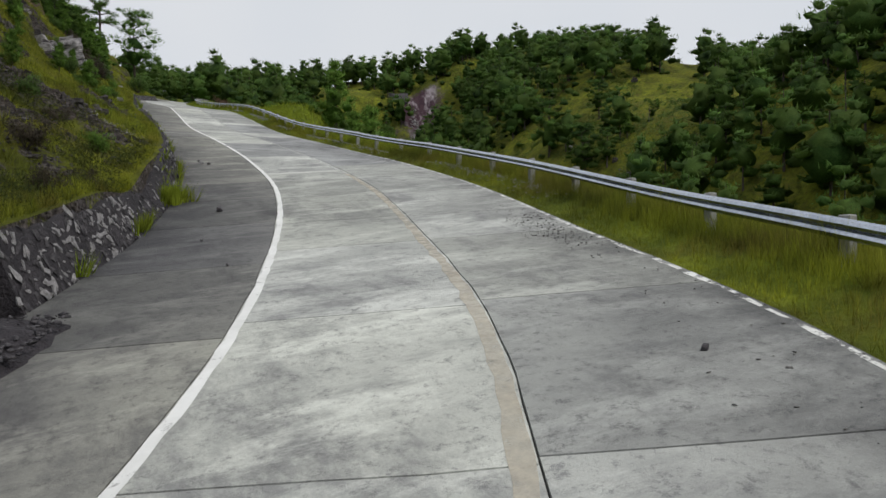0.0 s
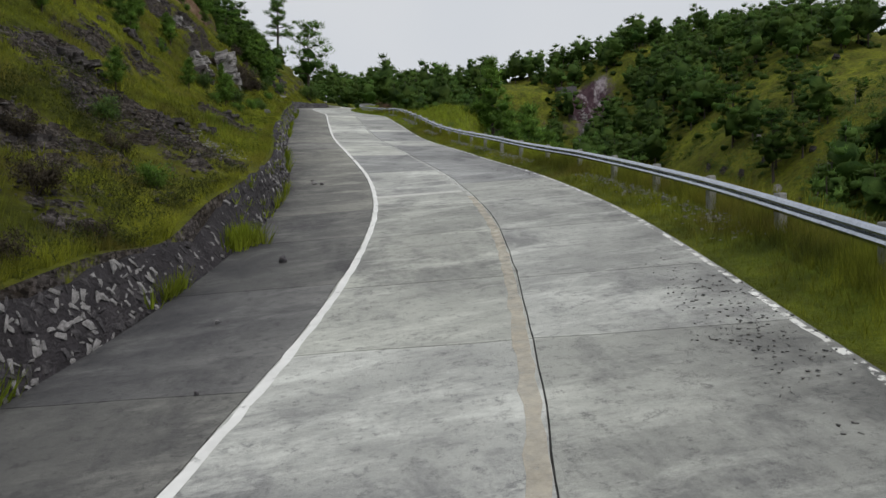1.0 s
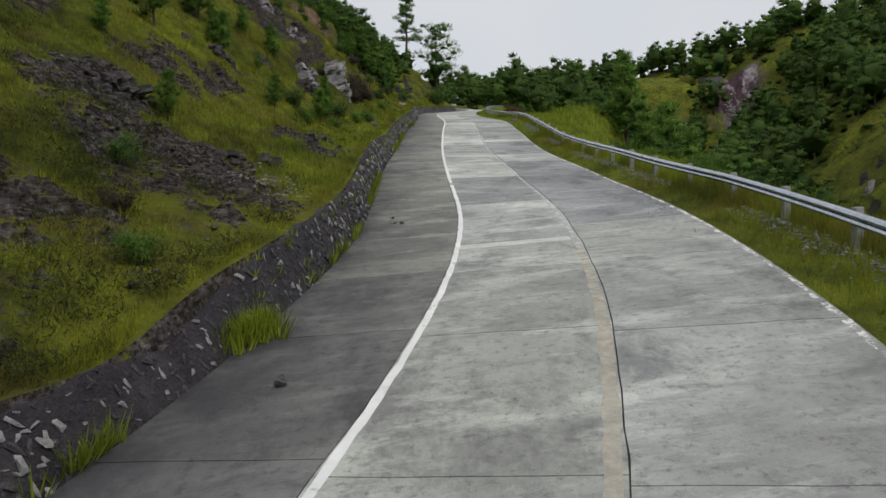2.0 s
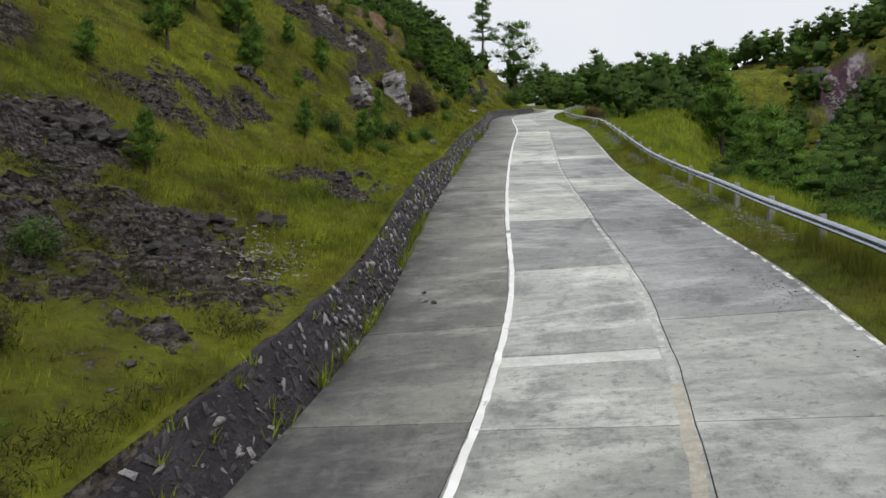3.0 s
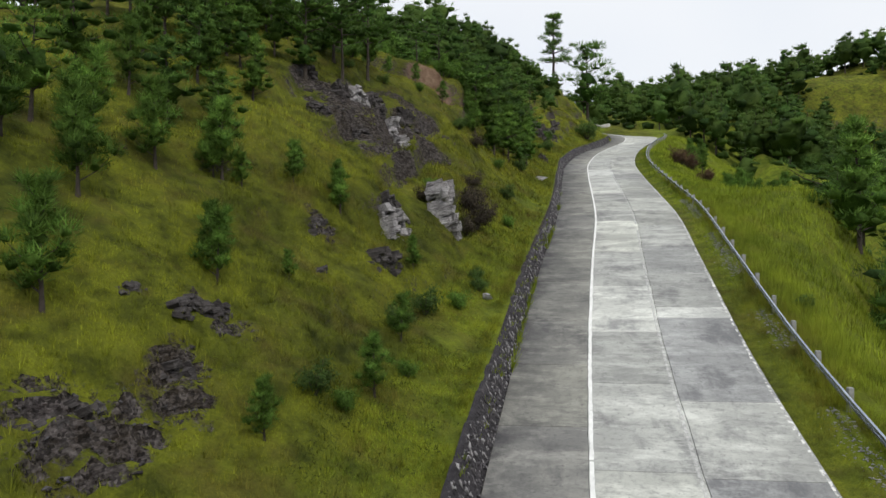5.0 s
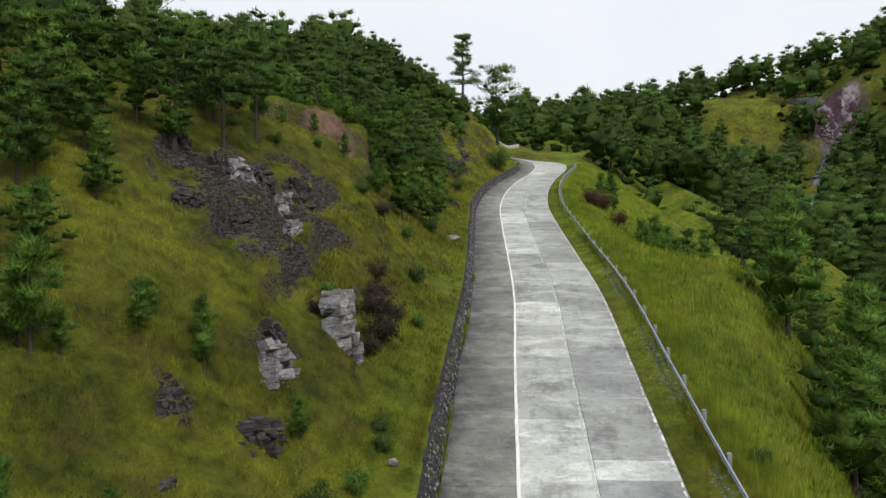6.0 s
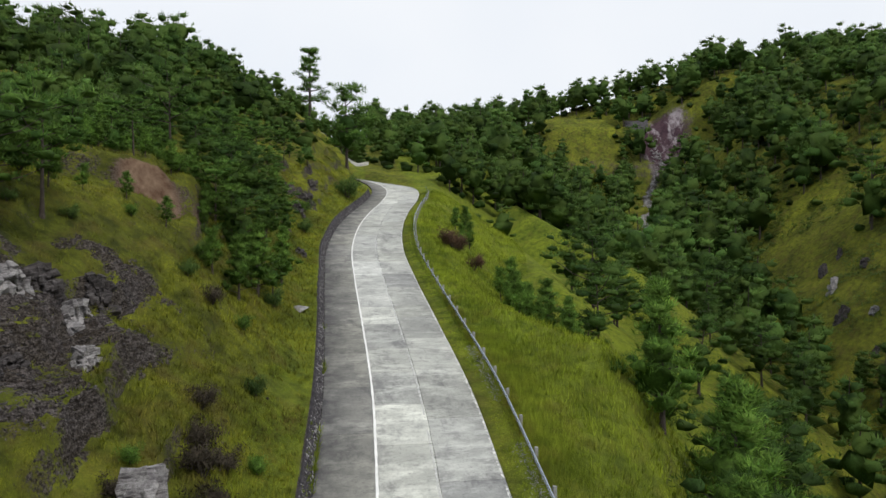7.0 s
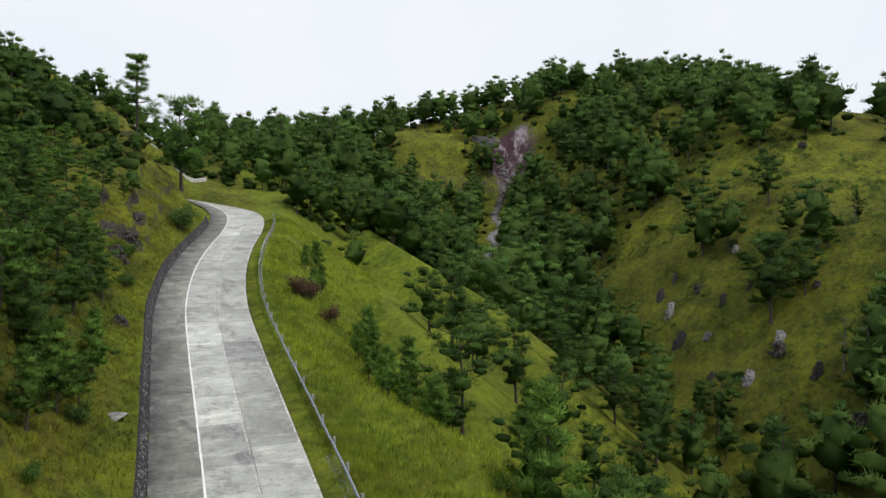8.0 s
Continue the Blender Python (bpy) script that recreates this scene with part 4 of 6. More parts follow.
def painted(name, spans, off, width, mat, label, wobble=0.005, up=0.005):
    """One painted line with worn edges, laid on the slabs."""
    verts, faces = [], []
    rg = random.Random(int(abs(off) * 100) + 3)
    for a, b in spans:
        n = max(2, int((b - a) / 0.35))
        k = len(verts)
        for i in range(n + 1):
            u = a + (b - a) * i / n
            l, r = off - width / 2 + rg.uniform(-wobble, wobble), off + width / 2 + rg.uniform(-wobble, wobble)
            verts += [road(u, l, up), road(u, r, up)]
        faces += [(k + 2 * i, k + 2 * i + 1, k + 2 * i + 3, k + 2 * i + 2) for i in range(n)]
    return tagged(part(name, from_arrays(name, verts, faces, mat), None), label, "road marking", kind="structure")


painted("edge_line", [(-60, -2.3), (-1.9, 7.2), (7.3, 190)], W_LINE + 0.1, 0.14, WHITE_PAINT, "solid white painted edge line, worn at the sides", 0.018)
rg_line = random.Random(11)
spans, u = [], -60.0
while u < 150:
    d = rg_line.uniform(0.6, 3.5)
    spans.append((u, u + d))
    u += d + rg_line.choice([0.03, 0.05, 0.08, 0.3])
painted("edge_line_right", spans, W_RIGHT - 0.09, 0.10, CHIPPED_PAINT, "chipped white painted line along the outer road edge", 0.035)
painted("centre_line", [(-60, -15.0)], -0.14, 0.20, TAN_PAINT, "faded yellow centre line, worn thin", 0.030)
painted("centre_line_white", [(-15.0, -0.6), (-0.3, 30), (33, 40), (42, 53), (55, 78), (84, 100), (106, 128)], -0.13, 0.13, FAINT_PAINT, "thin worn white centre line", 0.008)

# pale mortar bands across three joints
for k, (u, w) in enumerate(((-13.92, 0.50), (-0.38, 0.16), (18.85, 0.12), (83.7, 0.25))):
    v, f = strip(u, u + w, W_LINE + 0.18, -0.24, 0.004, 0.02, 0.1, 12, 0.03)
    tagged(part("joint_patch", from_arrays("joint_patch", v, f, PATCH), None), "pale mortar patch along a slab joint", "road patch", kind="structure")


# ---------------------------------------------------------------- rubble retaining wall
def wall_top(u):
    dip = 0.42 * math.exp(-(((u + 22.3) / 1.9) ** 2))
    return 1.18 + 0.10 * math.sin(u * 0.31) + 0.12 * math.sin(u * 0.083 + 1) - dip + 0.05 * math.sin(u * 2.3) + 0.04 * math.sin(u * 5.1)


WALL_U = np.arange(-60, 150, 0.25)
WALL_FOOT = road(WALL_U, W_LEFT - 0.03, -0.1)
WALL_HEAD = road(WALL_U, W_LEFT - 0.53)
WALL_HEAD[:, 2] = road(WALL_U, W_LEFT)[:, 2] + np.array([wall_top(u) for u in WALL_U])


def wall_face(u, s):
    """A place on the wall's sloping face, s from 0 at the foot to 1 at the top."""
    i = min(max((u + 60) / 0.25, 0), len(WALL_U) - 2)
    k = int(i)
    a = WALL_FOOT[k] + (WALL_FOOT[k + 1] - WALL_FOOT[k]) * (i - k)
    b = WALL_HEAD[k] + (WALL_HEAD[k + 1] - WALL_HEAD[k]) * (i - k)
    return a + (b - a) * s


def wall_strip(u0, u1):
    verts, faces = [], []
    n = int((u1 - u0) / 0.5)
    for i in range(n + 1):
        u = u0 + (u1 - u0) * i / n
        for s in (0, 0.25, 0.5, 0.75, 1.0):
            verts.append(wall_face(u, s))
        p, q = road(u, W_LEFT - 0.74), road(u, W_LEFT - 0.74)
        p[2] = road(u, W_LEFT)[2] + wall_top(u) - 0.04
        q[2] = road(u, W_LEFT)[2] - 0.3
        verts += [p, q]
    for i in range(n):
        for j in range(6):
            a = i * 7 + j
            faces.append((a, a + 7, a + 8, a + 1))
    faces += [tuple(range(6, -1, -1)), tuple(n * 7 + j for j in range(7))]
    return from_arrays("wall_rubble", verts, faces, MORTAR)


wall_thing = tagged(part("wall_rubble", wall_strip(-32.5, 143), None), "low retaining wall of dark mortared rubble stone", "retaining wall", kind="structure")


def stone_arrays(seed, flat=0.45):
    """A rough angular stone about one metre across, as a low closed hull."""
    rg = random.Random(seed)
    bm = bmesh.new()
    for _ in range(9):
        v = Vector((rg.gauss(0, 1), rg.gauss(0, 1), rg.gauss(0, 1))).normalized() * rg.uniform(0.40, 0.62)
        bm.verts.new((v.x * 1.1, v.y * 0.8, v.z * flat * 2))
    r = bmesh.ops.convex_hull(bm, input=bm.verts)
    bmesh.ops.delete(bm, geom=[g for g in r["geom_interior"] if isinstance(g, bmesh.types.BMVert)], context="VERTS")
    bmesh.ops.triangulate(bm, faces=bm.faces)
    vs = np.array([v.co[:] for v in bm.verts])
    bm.verts.index_update()
    fs = np.array([[v.index for v in f.verts] for f in bm.faces])
    bm.free()
    return vs, fs


STONES = [stone_arrays(100 + i) for i in range(8)]
stone_meshes = [from_arrays("stone", v, f, STONE) for v, f in STONES]
stone_pale_meshes = [from_arrays("stone", v, f, STONE_PALE) for v, f in STONES]


def face_frame(u, s):
    a, b, c = Vector(wall_face(u, s)), Vector(wall_face(u + 0.3, s)), Vector(wall_face(u, min(s + 0.2, 1.2)))
    ux = (b - a).normalized()
    up = (c - a).normalized()
    nz = ux.cross(up).normalized()
    if nz.x < 0:
        nz = -nz
    return Matrix((ux, nz.cross(ux), nz)).transposed().to_4x4(), a


def wall_stones(parent, u0, u1, step, singly, rows_n=7, share=0.3, big=0.24, lean=0.9):
    rg = random.Random(int(u0 * 10) + 77)
    vv, ff, pl = [], [], []
    u = u0 + 0.1
    while u < u1 - 0.1:
        for row in range(rows_n):
            s = (row + 0.5 + rg.uniform(-0.4, 0.4)) / rows_n
            uu = u + rg.uniform(-0.14, 0.14)
            rot, at = face_frame(uu, s)
            size = 0.09 + big * rg.random() ** 1.5
            pale = rg.random() < share
            j = rg.randrange(8)
            m = Matrix.Translation(at) @ rot @ Matrix.Rotation(rg.gauss(1.9, lean), 4, "Z") @ Matrix.Diagonal((size, size * rg.uniform(0.35, 0.8), size * rg.uniform(0.3, 0.6), 1))
            if singly:
                ob = part("stone", (stone_pale_meshes if pale else stone_meshes)[j], None, parent)
                ob.matrix_basis = m
            else:
                a = np.c_[STONES[j][0], np.ones(len(STONES[j][0]))] @ np.array(m).T
                vv.append(a[:, :3])
                ff.append(STONES[j][1])
                pl.append(pale)
        u += step * rg.uniform(0.85, 1.15)
    if not singly:
        for nm, mat, sel in (("rubble_facing", STONE, False), ("pale_rubble_facing", STONE_PALE, True)):
            k, fo = 0, []
            for f, v, p in zip(ff, vv, pl):
                if p == sel:
                    fo.append(f + k)
                    k += len(v)
            ob = part(nm, big_mesh(nm, np.concatenate([v for v, p in zip(vv, pl) if p == sel]), np.concatenate(fo), mat), None, parent)
            tagged(ob, kind="stuff")


# ---------------------------------------------------------------- guard rail
def rail_section(o):
    """The W of the beam: offsets from the post and heights over the road."""
    pts = [(0.00, 0.66), (-0.05, 0.69), (-0.08, 0.74), (-0.05, 0.79), (0.0, 0.815), (-0.05, 0.84), (-0.08, 0.89), (-0.05, 0.94), (0.0, 0.97)]
    return [(o + a, b) for a, b in pts]


rail_thing = thing("guard_rail", "galvanised steel W-beam guard rail on concrete posts along the drop", "guard rail", at=tuple(road(0, W_RAIL)))


u, beam = -50.0, 0
while u < 149:
    u1 = min(u + 4.06, 150)
    n = 5
    verts, faces = [], []
    for t, back in ((0, False), (0.004, True)):
        for i in range(n + 1):
            uu = u + (u1 - u) * i / n
            for o, zz in rail_section(W_RAIL - 0.13 + t + (0.004 if beam % 2 else 0)):
                verts.append(road(uu, o, zz) - np.array(rail_thing.location))
    w = 9
    for layer in (0, 1):
        for i in range(n):
            for j in range(w - 1):
                a = layer * (n + 1) * w + i * w + j
                q = (a, a + 1, a + w + 1, a + w)
                faces.append(q if layer else q[::-1])
    m = (n + 1) * w
    for i in range(n):
        for j in (0, w - 1):
            a = i * w + j
            faces.append((a, a + w, a + w + m, a + m))
    part("beam", from_arrays("beam", verts, faces, STEEL, False), None, rail_thing)
    u += 4.0
    beam += 1


def post_mesh():
    bm = bmesh.new()
    bmesh.ops.create_cube(bm, size=1)
    for v in bm.verts:
        v.co = (v.co.x * 0.19, v.co.y * 0.19, v.co.z * 1.60 + 0.19)
    bmesh.ops.bevel(bm, geom=[e for e in bm.edges], offset=0.02, segments=1, affect="EDGES")
    me = bpy.data.meshes.new("post")
    bm.to_mesh(me)
    bm.free()
    me.materials.append(POST)
    return me


POST_MESH = post_mesh()
for k in range(-4, 50):
    u = float(np.interp(k, [-4, 0, 4, 9, 16, 21, 50], [-47.0, -33.95, -20.6, -2.85, 21.1, 39.5, 146.0]))
    ob = part("post", POST_MESH, None, rail_thing)
    ob.matrix_basis = Matrix.Translation(Vector(road(u, W_RAIL + 0.12)) - Vector(rail_thing.location)) @ pose(0, 0, 0, 0, 0, random.uniform(-6, 6))


# ---------------------------------------------------------------- rock outcrops
def bedded(name, dark, light, low, high):
    m, n, l, b = material(name, 0.92)
    beds = noise_fac(n, l, 1.3, 6, 0.7, low, high, (0.8, 0.8, 5.5))
    blot = noise_fac(n, l, 1.6, 7, 0.72, 0.42, 0.62)
    fine = noise_fac(n, l, 11, 5, 0.75)
    col = mixed(n, l, beds, dark, light)
    col = mixed(n, l, math_node(n, l, "MULTIPLY", blot, 0.6), col, tuple(c * 1.3 for c in dark))
    col = mixed(n, l, math_node(n, l, "MULTIPLY", fine, 0.35), col, tuple(c * 0.6 for c in dark))
    l.new(col, b.inputs["Base Color"])
    bumped(n, l, b, math_node(n, l, "ADD", beds, fine), 0.8, 0.05)
    return m


ROCK = bedded("bedded_rock", (0.034, 0.028, 0.028), (0.185, 0.168, 0.168), 0.42, 0.66)
ROCK_PALE = bedded("pale_bedded_rock", (0.075, 0.066, 0.072), (0.50, 0.48, 0.48), 0.36, 0.52)


def outcrop_blocks(rock, seed, w, h, depth, mat, layers=6, fine=False):
    """Weathered bedrock: tilted beds, each broken across into angular blocks."""
    rg = random.Random(seed)
    th = h / layers
    for k in range(layers):
        z = (k + 0.5) * th
        rel = k / max(1, layers - 1)
        ww = w * (1.05 - 0.45 * rel ** 2) * rg.uniform(0.8, 1.1)
        x, x1 = -ww / 2 + rg.uniform(-0.08, 0.08) * w, ww / 2
        while x < x1 - 0.05:
            bm = bmesh.new()
            bw = min(rg.uniform(0.20, 0.46) * max(w * 0.55, 0.5), x1 - x + 0.12)
            bw = min(bw, rg.uniform(0.16, 0.42)) if fine else bw
            dd = depth * (1.0 - 0.3 * rel) * rg.uniform(0.7, 1.2) * (0.6 if fine else 1.0)
            loose = 2.2 if fine else 1.0
            turn = Matrix.Rotation(rg.gauss(0, 0.16) * loose, 3, "Y") @ Matrix.Rotation(rg.gauss(0, 0.12) * loose, 3, "X") @ Matrix.Rotation(rg.gauss(0, 0.3) * loose, 3, "Z")
            cen = Vector((x + bw / 2, rg.uniform(-0.18, 0.18) * depth, z + rg.uniform(-0.3, 0.3) * th))
            for sx in (-1, 1):
                for sy in (-1, 1):
                    for sz in (-1, 1):
                        for q in range(2):
                            p = Vector((sx * bw * rg.uniform(0.30, 0.60), sy * dd * rg.uniform(0.28, 0.56), sz * th * rg.uniform(0.42, 0.85)))
                            bm.verts.new(cen + turn @ p)
            r = bmesh.ops.convex_hull(bm, input=bm.verts)
            bmesh.ops.delete(bm, geom=[g for g in r["geom_interior"] if isinstance(g, bmesh.types.BMVert)], context="VERTS")
            part("block", bm, mat, rock)
            x += bw * 0.9


def land_at(x, y):
    return float(land(np.array([float(x)]), np.array([float(y)]))[0])


def downhill(x, y):
    e = 1.5
    gx = land_at(x + e, y) - land_at(x - e, y)
    gy = land_at(x, y + e) - land_at(x, y - e)
    return math.atan2(-gy, -gx), math.hypot(gx, gy) / (2 * e)


def outcrop(seed, x, y, w, h, mat=None, label="cracked grey bedded rock outcrop in the grass slope", sink=0.70, layers=6, fine=False):
    a, slope = downhill(x, y)
    depth = min(max(0.7, 1.1 * h), 1.3 * w)
    rock = thing("rock_outcrop", label, "rock", "rock outcrops")
    outcrop_blocks(rock, seed, w, h, depth, mat or ROCK, layers, fine)
    rg = random.Random(seed + 5)
    rock.matrix_basis = pose(x, y, land_at(x, y) - sink * h, 0, 0, math.degrees(a) + 90) @ pose(0, 0, 0, -10 + rg.uniform(-6, 6), rg.uniform(-13, 13), 0)
    return rock


for i, (x, y, w, h) in enumerate(LOW_ROCKS):
    outcrop(300 + i, x, y, w * 1.1, h * 1.0, ROCK, sink=0.78, fine=True)
for i, (x, y, w, h) in enumerate(HIGH_ROCKS):
    lab = "tall pale rock block with dark bedding stripes" if i == 0 else "cracked grey bedded rock outcrop in the grass slope"
    outcrop(360 + i, x, y, w, h, ROCK_PALE if i in (0, 1, 5, 8, 10) else ROCK, lab, 0.35 if i == 0 else 0.55, 8 if i == 0 else 6, i > 3)
# rocks on the far side of the valley
for i, (x, y, w, h) in enumerate(((101, 134.4, 3, 6.5), (100, 112, 3, 4.6), (109.5, 150, 2.6, 3.6), (105.7, 110, 4.4, 4), (99.2, 88, 5, 5.5), (104, 128, 2.4, 3), (112, 140, 2.6, 3.5), (98, 120, 2, 2.6), (118, 112, 2.5, 2), (106.2, 142.8, 2.6, 6), (109.4, 150, 2.4, 5), (113.4, 149.5, 1.8, 4.5), (162, 154.7, 4, 2.5), (107, 111, 3, 5), (111, 131, 2, 5), (115, 127, 1.6, 3.5), (104, 100, 2.5, 5), (122, 138, 2, 3))):
    outcrop(400 + i, x, y, w * 0.5, h * 0.7, ROCK_PALE if i % 4 == 1 else ROCK, "weathered grey rock rib standing in the far slope", 0.25)

# rubble chute below the scar, and the small masonry wall at its head
rgc = np.random.default_rng(8)
cv, cf, k = [], [], 0
for i in range(900):
    y = rgc.uniform(200, 292)
    x = 121 + (y - 267) * 0.55 + 2.0 * math.sin(y * 0.25) + rgc.normal(0, 0.75 + 0.5 * (y > 280))
    v, f = STONES[rgc.integers(8)]
    cv.append(v * rgc.uniform(0.5, 1.7) * np.array([1, 1, 0.8]) + np.array([x, y, land_at(x, y) + 0.1]))
    cf.append(f + k)
    k += len(v)
tagged(part("rubble_chute", big_mesh("rubble_chute", np.concatenate(cv), np.concatenate(cf), STONE_PALE), None), "pale rubble washed down a gully below the scar", "rubble", kind="stuff")
bm = bmesh.new()
bmesh.ops.create_cube(bm, size=1)
for v in bm.verts:
    v.co = (v.co.x * 10, v.co.y * 1.2, v.co.z * 6)
bmesh.ops.subdivide_edges(bm, edges=bm.edges[:], cuts=3, use_grid_fill=True)
for v in bm.verts:
    v.co += Vector((noise.noise(v.co * 0.7), noise.noise(v.co * 0.7 + Vector((5, 0, 0))), noise.noise(v.co * 0.7 + Vector((0, 9, 0))))) * 0.4
gabion = tagged(part("slope_wall", bm, STONE), "grey masonry slope wall beside the landslide scar", "retaining wall", kind="structure")
gabion.matrix_basis = pose(128, 297, land_at(128, 297) + 1.0, -28, 0, -20)


# ---------------------------------------------------------------- trees and shrubs
G_PINE, G_YOUNG = "pines on the slopes", "young pines on the cut slope"
L_BROAD = "mature dark green pine with a layered spreading crown"
BROAD = [make_tree("pine_tree", 11, 11, "broad", L_BROAD, G_PINE), make_tree("pine_tree", 13, 10, "broad", L_BROAD, G_PINE),
         make_tree("pine_tree", 12, 12, "umbrella", "mature pine with a flat umbrella crown over a bare trunk", G_PINE, flat=0.42)]
SMALL = [make_tree("pine_tree", 21, 6, "broad", L_BROAD, G_PINE, NEEDLE_MID, (0.066, 0.0074), 34), make_tree("pine_tree", 22, 5.5, "broad", L_BROAD, G_PINE, NEEDLE_YOUNG, (0.066, 0.0074), 34),
         make_tree("pine_tree", 23, 6.5, "umbrella", "small pine with a flat umbrella crown over a bare trunk", G_PINE, NEEDLE_MID, (0.066, 0.0074), 34, flat=0.42), make_tree("pine_tree", 24, 5, "cone", "bushy green pine branched down to the ground", G_PINE, NEEDLE_YOUNG, (0.066, 0.0074), 34)]
BUSHY = make_tree("pine_tree", 14, 9, "cone", "bushy green pine branched down to the ground", G_PINE, NEEDLE_YOUNG, (0.062, 0.0054), 56, flat=0.65)
YOUNG = [make_tree("young_pine", 31 + i, 2.6, "young", "bright green young pine growing out of the grass slope", G_YOUNG, NEEDLE_YOUNG, (0.122, 0.0044), 92, "young pine", 0.85, 0.42) for i in range(3)]
SHRUB = [make_bush("shrub", 51, 1.5, LEAF, "dense green shrub on the grass slope", "shrubs on the slopes"), make_bush("shrub", 52, 1.3, NEEDLE_YOUNG, "bright green leafy shrub on the grass slope", "shrubs on the slopes")]
RED_BUSH = make_bush("dry_shrub", 57, 3.4, RED_LEAF, "rusty brown half-dry shrub below the guard rail", "dry shrubs", "shrub", 0.9)

DARK_BUSH = make_bush("dry_shrub", 58, 1.8, BROWN_LEAF, "dark brown withered shrub on the grass slope", "withered shrubs", "shrub", 0.95)
tall_pine = make_tree("tall_pine", 71, 17, "tall", "tall slender pine with tiered branches on the crest", "", NEEDLE_MID, (0.046, 0.0034), 90, core=0.25)
put(tall_pine, -11, 158, 1.12, 40)
put(make_tree("crest_pine", 72, 13, "broad", "round-topped pine standing on the crest", "", NEEDLE_MID, (0.050, 0.0044), 110, core=0.35), -2.8, 156, 1.36, 10)
bare_pine = make_tree("sparse_pine", 75, 16, "sparse", "thin flat-topped pine with sparse foliage on the ridge", "", NEEDLE_OLD, (0.04, 0.006), 26, flat=0.4)
put(bare_pine, 33, 268, 1.0, 0)

# young pines and shrubs seen singly: x, y, height
for i, (x, y, h) in enumerate(((-16.6, -0.4, 3.0), (-22.8, 4.8, 3.0), (-19.8, 4.7, 3.4), (-20.2, 9.6, 3.2), (-18.8, 12.4, 3.2), (-15.4, 6.0, 2.3), (-17.0, 15.7, 1.8), (-15.4, 17.6, 1.8), (-14.2, 8.9, 1.0),
                                 (-11.5, 1.3, 1.5), (-10.1, 6.4, 1.9), (-10.4, 10.9, 1.7), (-12.6, -9.3, 1.5), (-16.1, 6.8, 2.0), (-21.3, 16.5, 2.2), (-15.0, 16.7, 1.9), (-17.3, 16.9, 1.3),
                                 (-11.5, 17.0, 1.5), (-19.2, 12.3, 2.2), (-18.2, 13.0, 1.4), (-22.5, 9.0, 3.0), (-24.5, 14.0, 3.2), (-23.8, 20.0, 2.6))):
    put(YOUNG[i % 3], x, y, h / 2.5)
for i, (x, y, h) in enumerate(((-11.2, 4.0, 1.1), (-10.6, 5.0, 1.0), (-10.3, 14.5, 1.3), (-9.2, 16.7, 1.2), (-9.1, 21.0, 0.8), (-8.7, 33.1, 1.2), (-8.7, 19.8, 0.9), (-9.6, 8.6, 0.9), (-10.9, 12.2, 1.1), (-18.3, 60.3, 2.6), (-3.1, 128.4, 4.5),
                                 (-9.3, -19.4, 0.9), (-11.5, -15, 0.8), (-13, 28, 1.1), (-9.5, 40, 1.3), (-11, 46, 1.4), (-9.8, 55, 1.6), (-10.4, 70, 1.8), (-9.2, 90, 2.0), (-9.6, 101, 2.4), (6.9, 8, 1.1), (7.4, -3, 1.3), (7.2, 22, 0.9))):
    put(SHRUB[i % 2], x, y, h / 1.4)
for x, y, h in ((11.4, 96, 3.4), (12.6, 99, 2.6), (13.5, 92, 2.4)):
    put(RED_BUSH, x, y, h / 3.4)

for x, y, h in ((-10.2, 28.4, 1.7), (-10.7, 30.6, 2.0), (-11.0, 32.6, 1.6), (-11.6, 35.0, 1.4), (-13.0, 26.4, 1.1), (-10.9, -22.6, 0.9), (-12.4, -19.2, 0.9), (-10.2, -26.0, 0.7), (-11.6, -28.4, 0.9), (-9.6, -23.4, 0.6), (-12.8, -25.2, 1.0), (-10.6, -17.6, 0.7), (-13.4, -21.6, 0.9), (-10.6, 26.8, 1.2), (-9.9, 31.8, 1.3), (-12.8, 45.0, 1.4)):
    put(DARK_BUSH, x, y, h / 1.8)

# small pines that crowd the upper slope: x, y, height
for i, (x, y, h) in enumerate(((-22.3, 3.1, 3.8), (-23.6, 7.0, 4.2), (-21.2, 6.6, 3.4), (-22.2, 13.6, 3.8), (-20.4, 15.0, 3.2), (-21.9, 21.4, 3.6), (-22.7, 30.6, 3.4), (-26.7, 13.2, 4.6), (-27.1, 18.8, 4.8), (-24.7, 20.9, 4.4),
                                 (-26.2, 23.4, 4.6), (-26.1, 26.0, 4.2), (-23.9, 18.9, 3.8), (-28.2, 26.3, 5.0), (-26.9, 30.5, 4.8), (-24.3, 24.4, 3.6), (-25.0, 30.8, 4.0), (-17.9, -6.1, 1.8), (-16.1, -6.4, 1.3), (-19.7, -1.3, 2.6),
                                 (-15.2, 72.9, 5.5), (-11.9, 70.4, 4.6), (-13.7, 59.9, 5.0), (-12.8, 58.1, 3.8), (-10.1, 57.2, 3.2), (-11.5, 54.7, 3.6), (-14.7, 63.0, 5.2), (-10.7, 80.2, 4.4), (-11.6, 88, 5), (-12.6, 84, 5.4))):
    j = (0, 1, 3)[i % 3]
    put(SMALL[j] if h > 3 else YOUNG[i % 3], x, y, h / ((6, 5.5, 0, 5)[j] if h > 3 else 2.6))

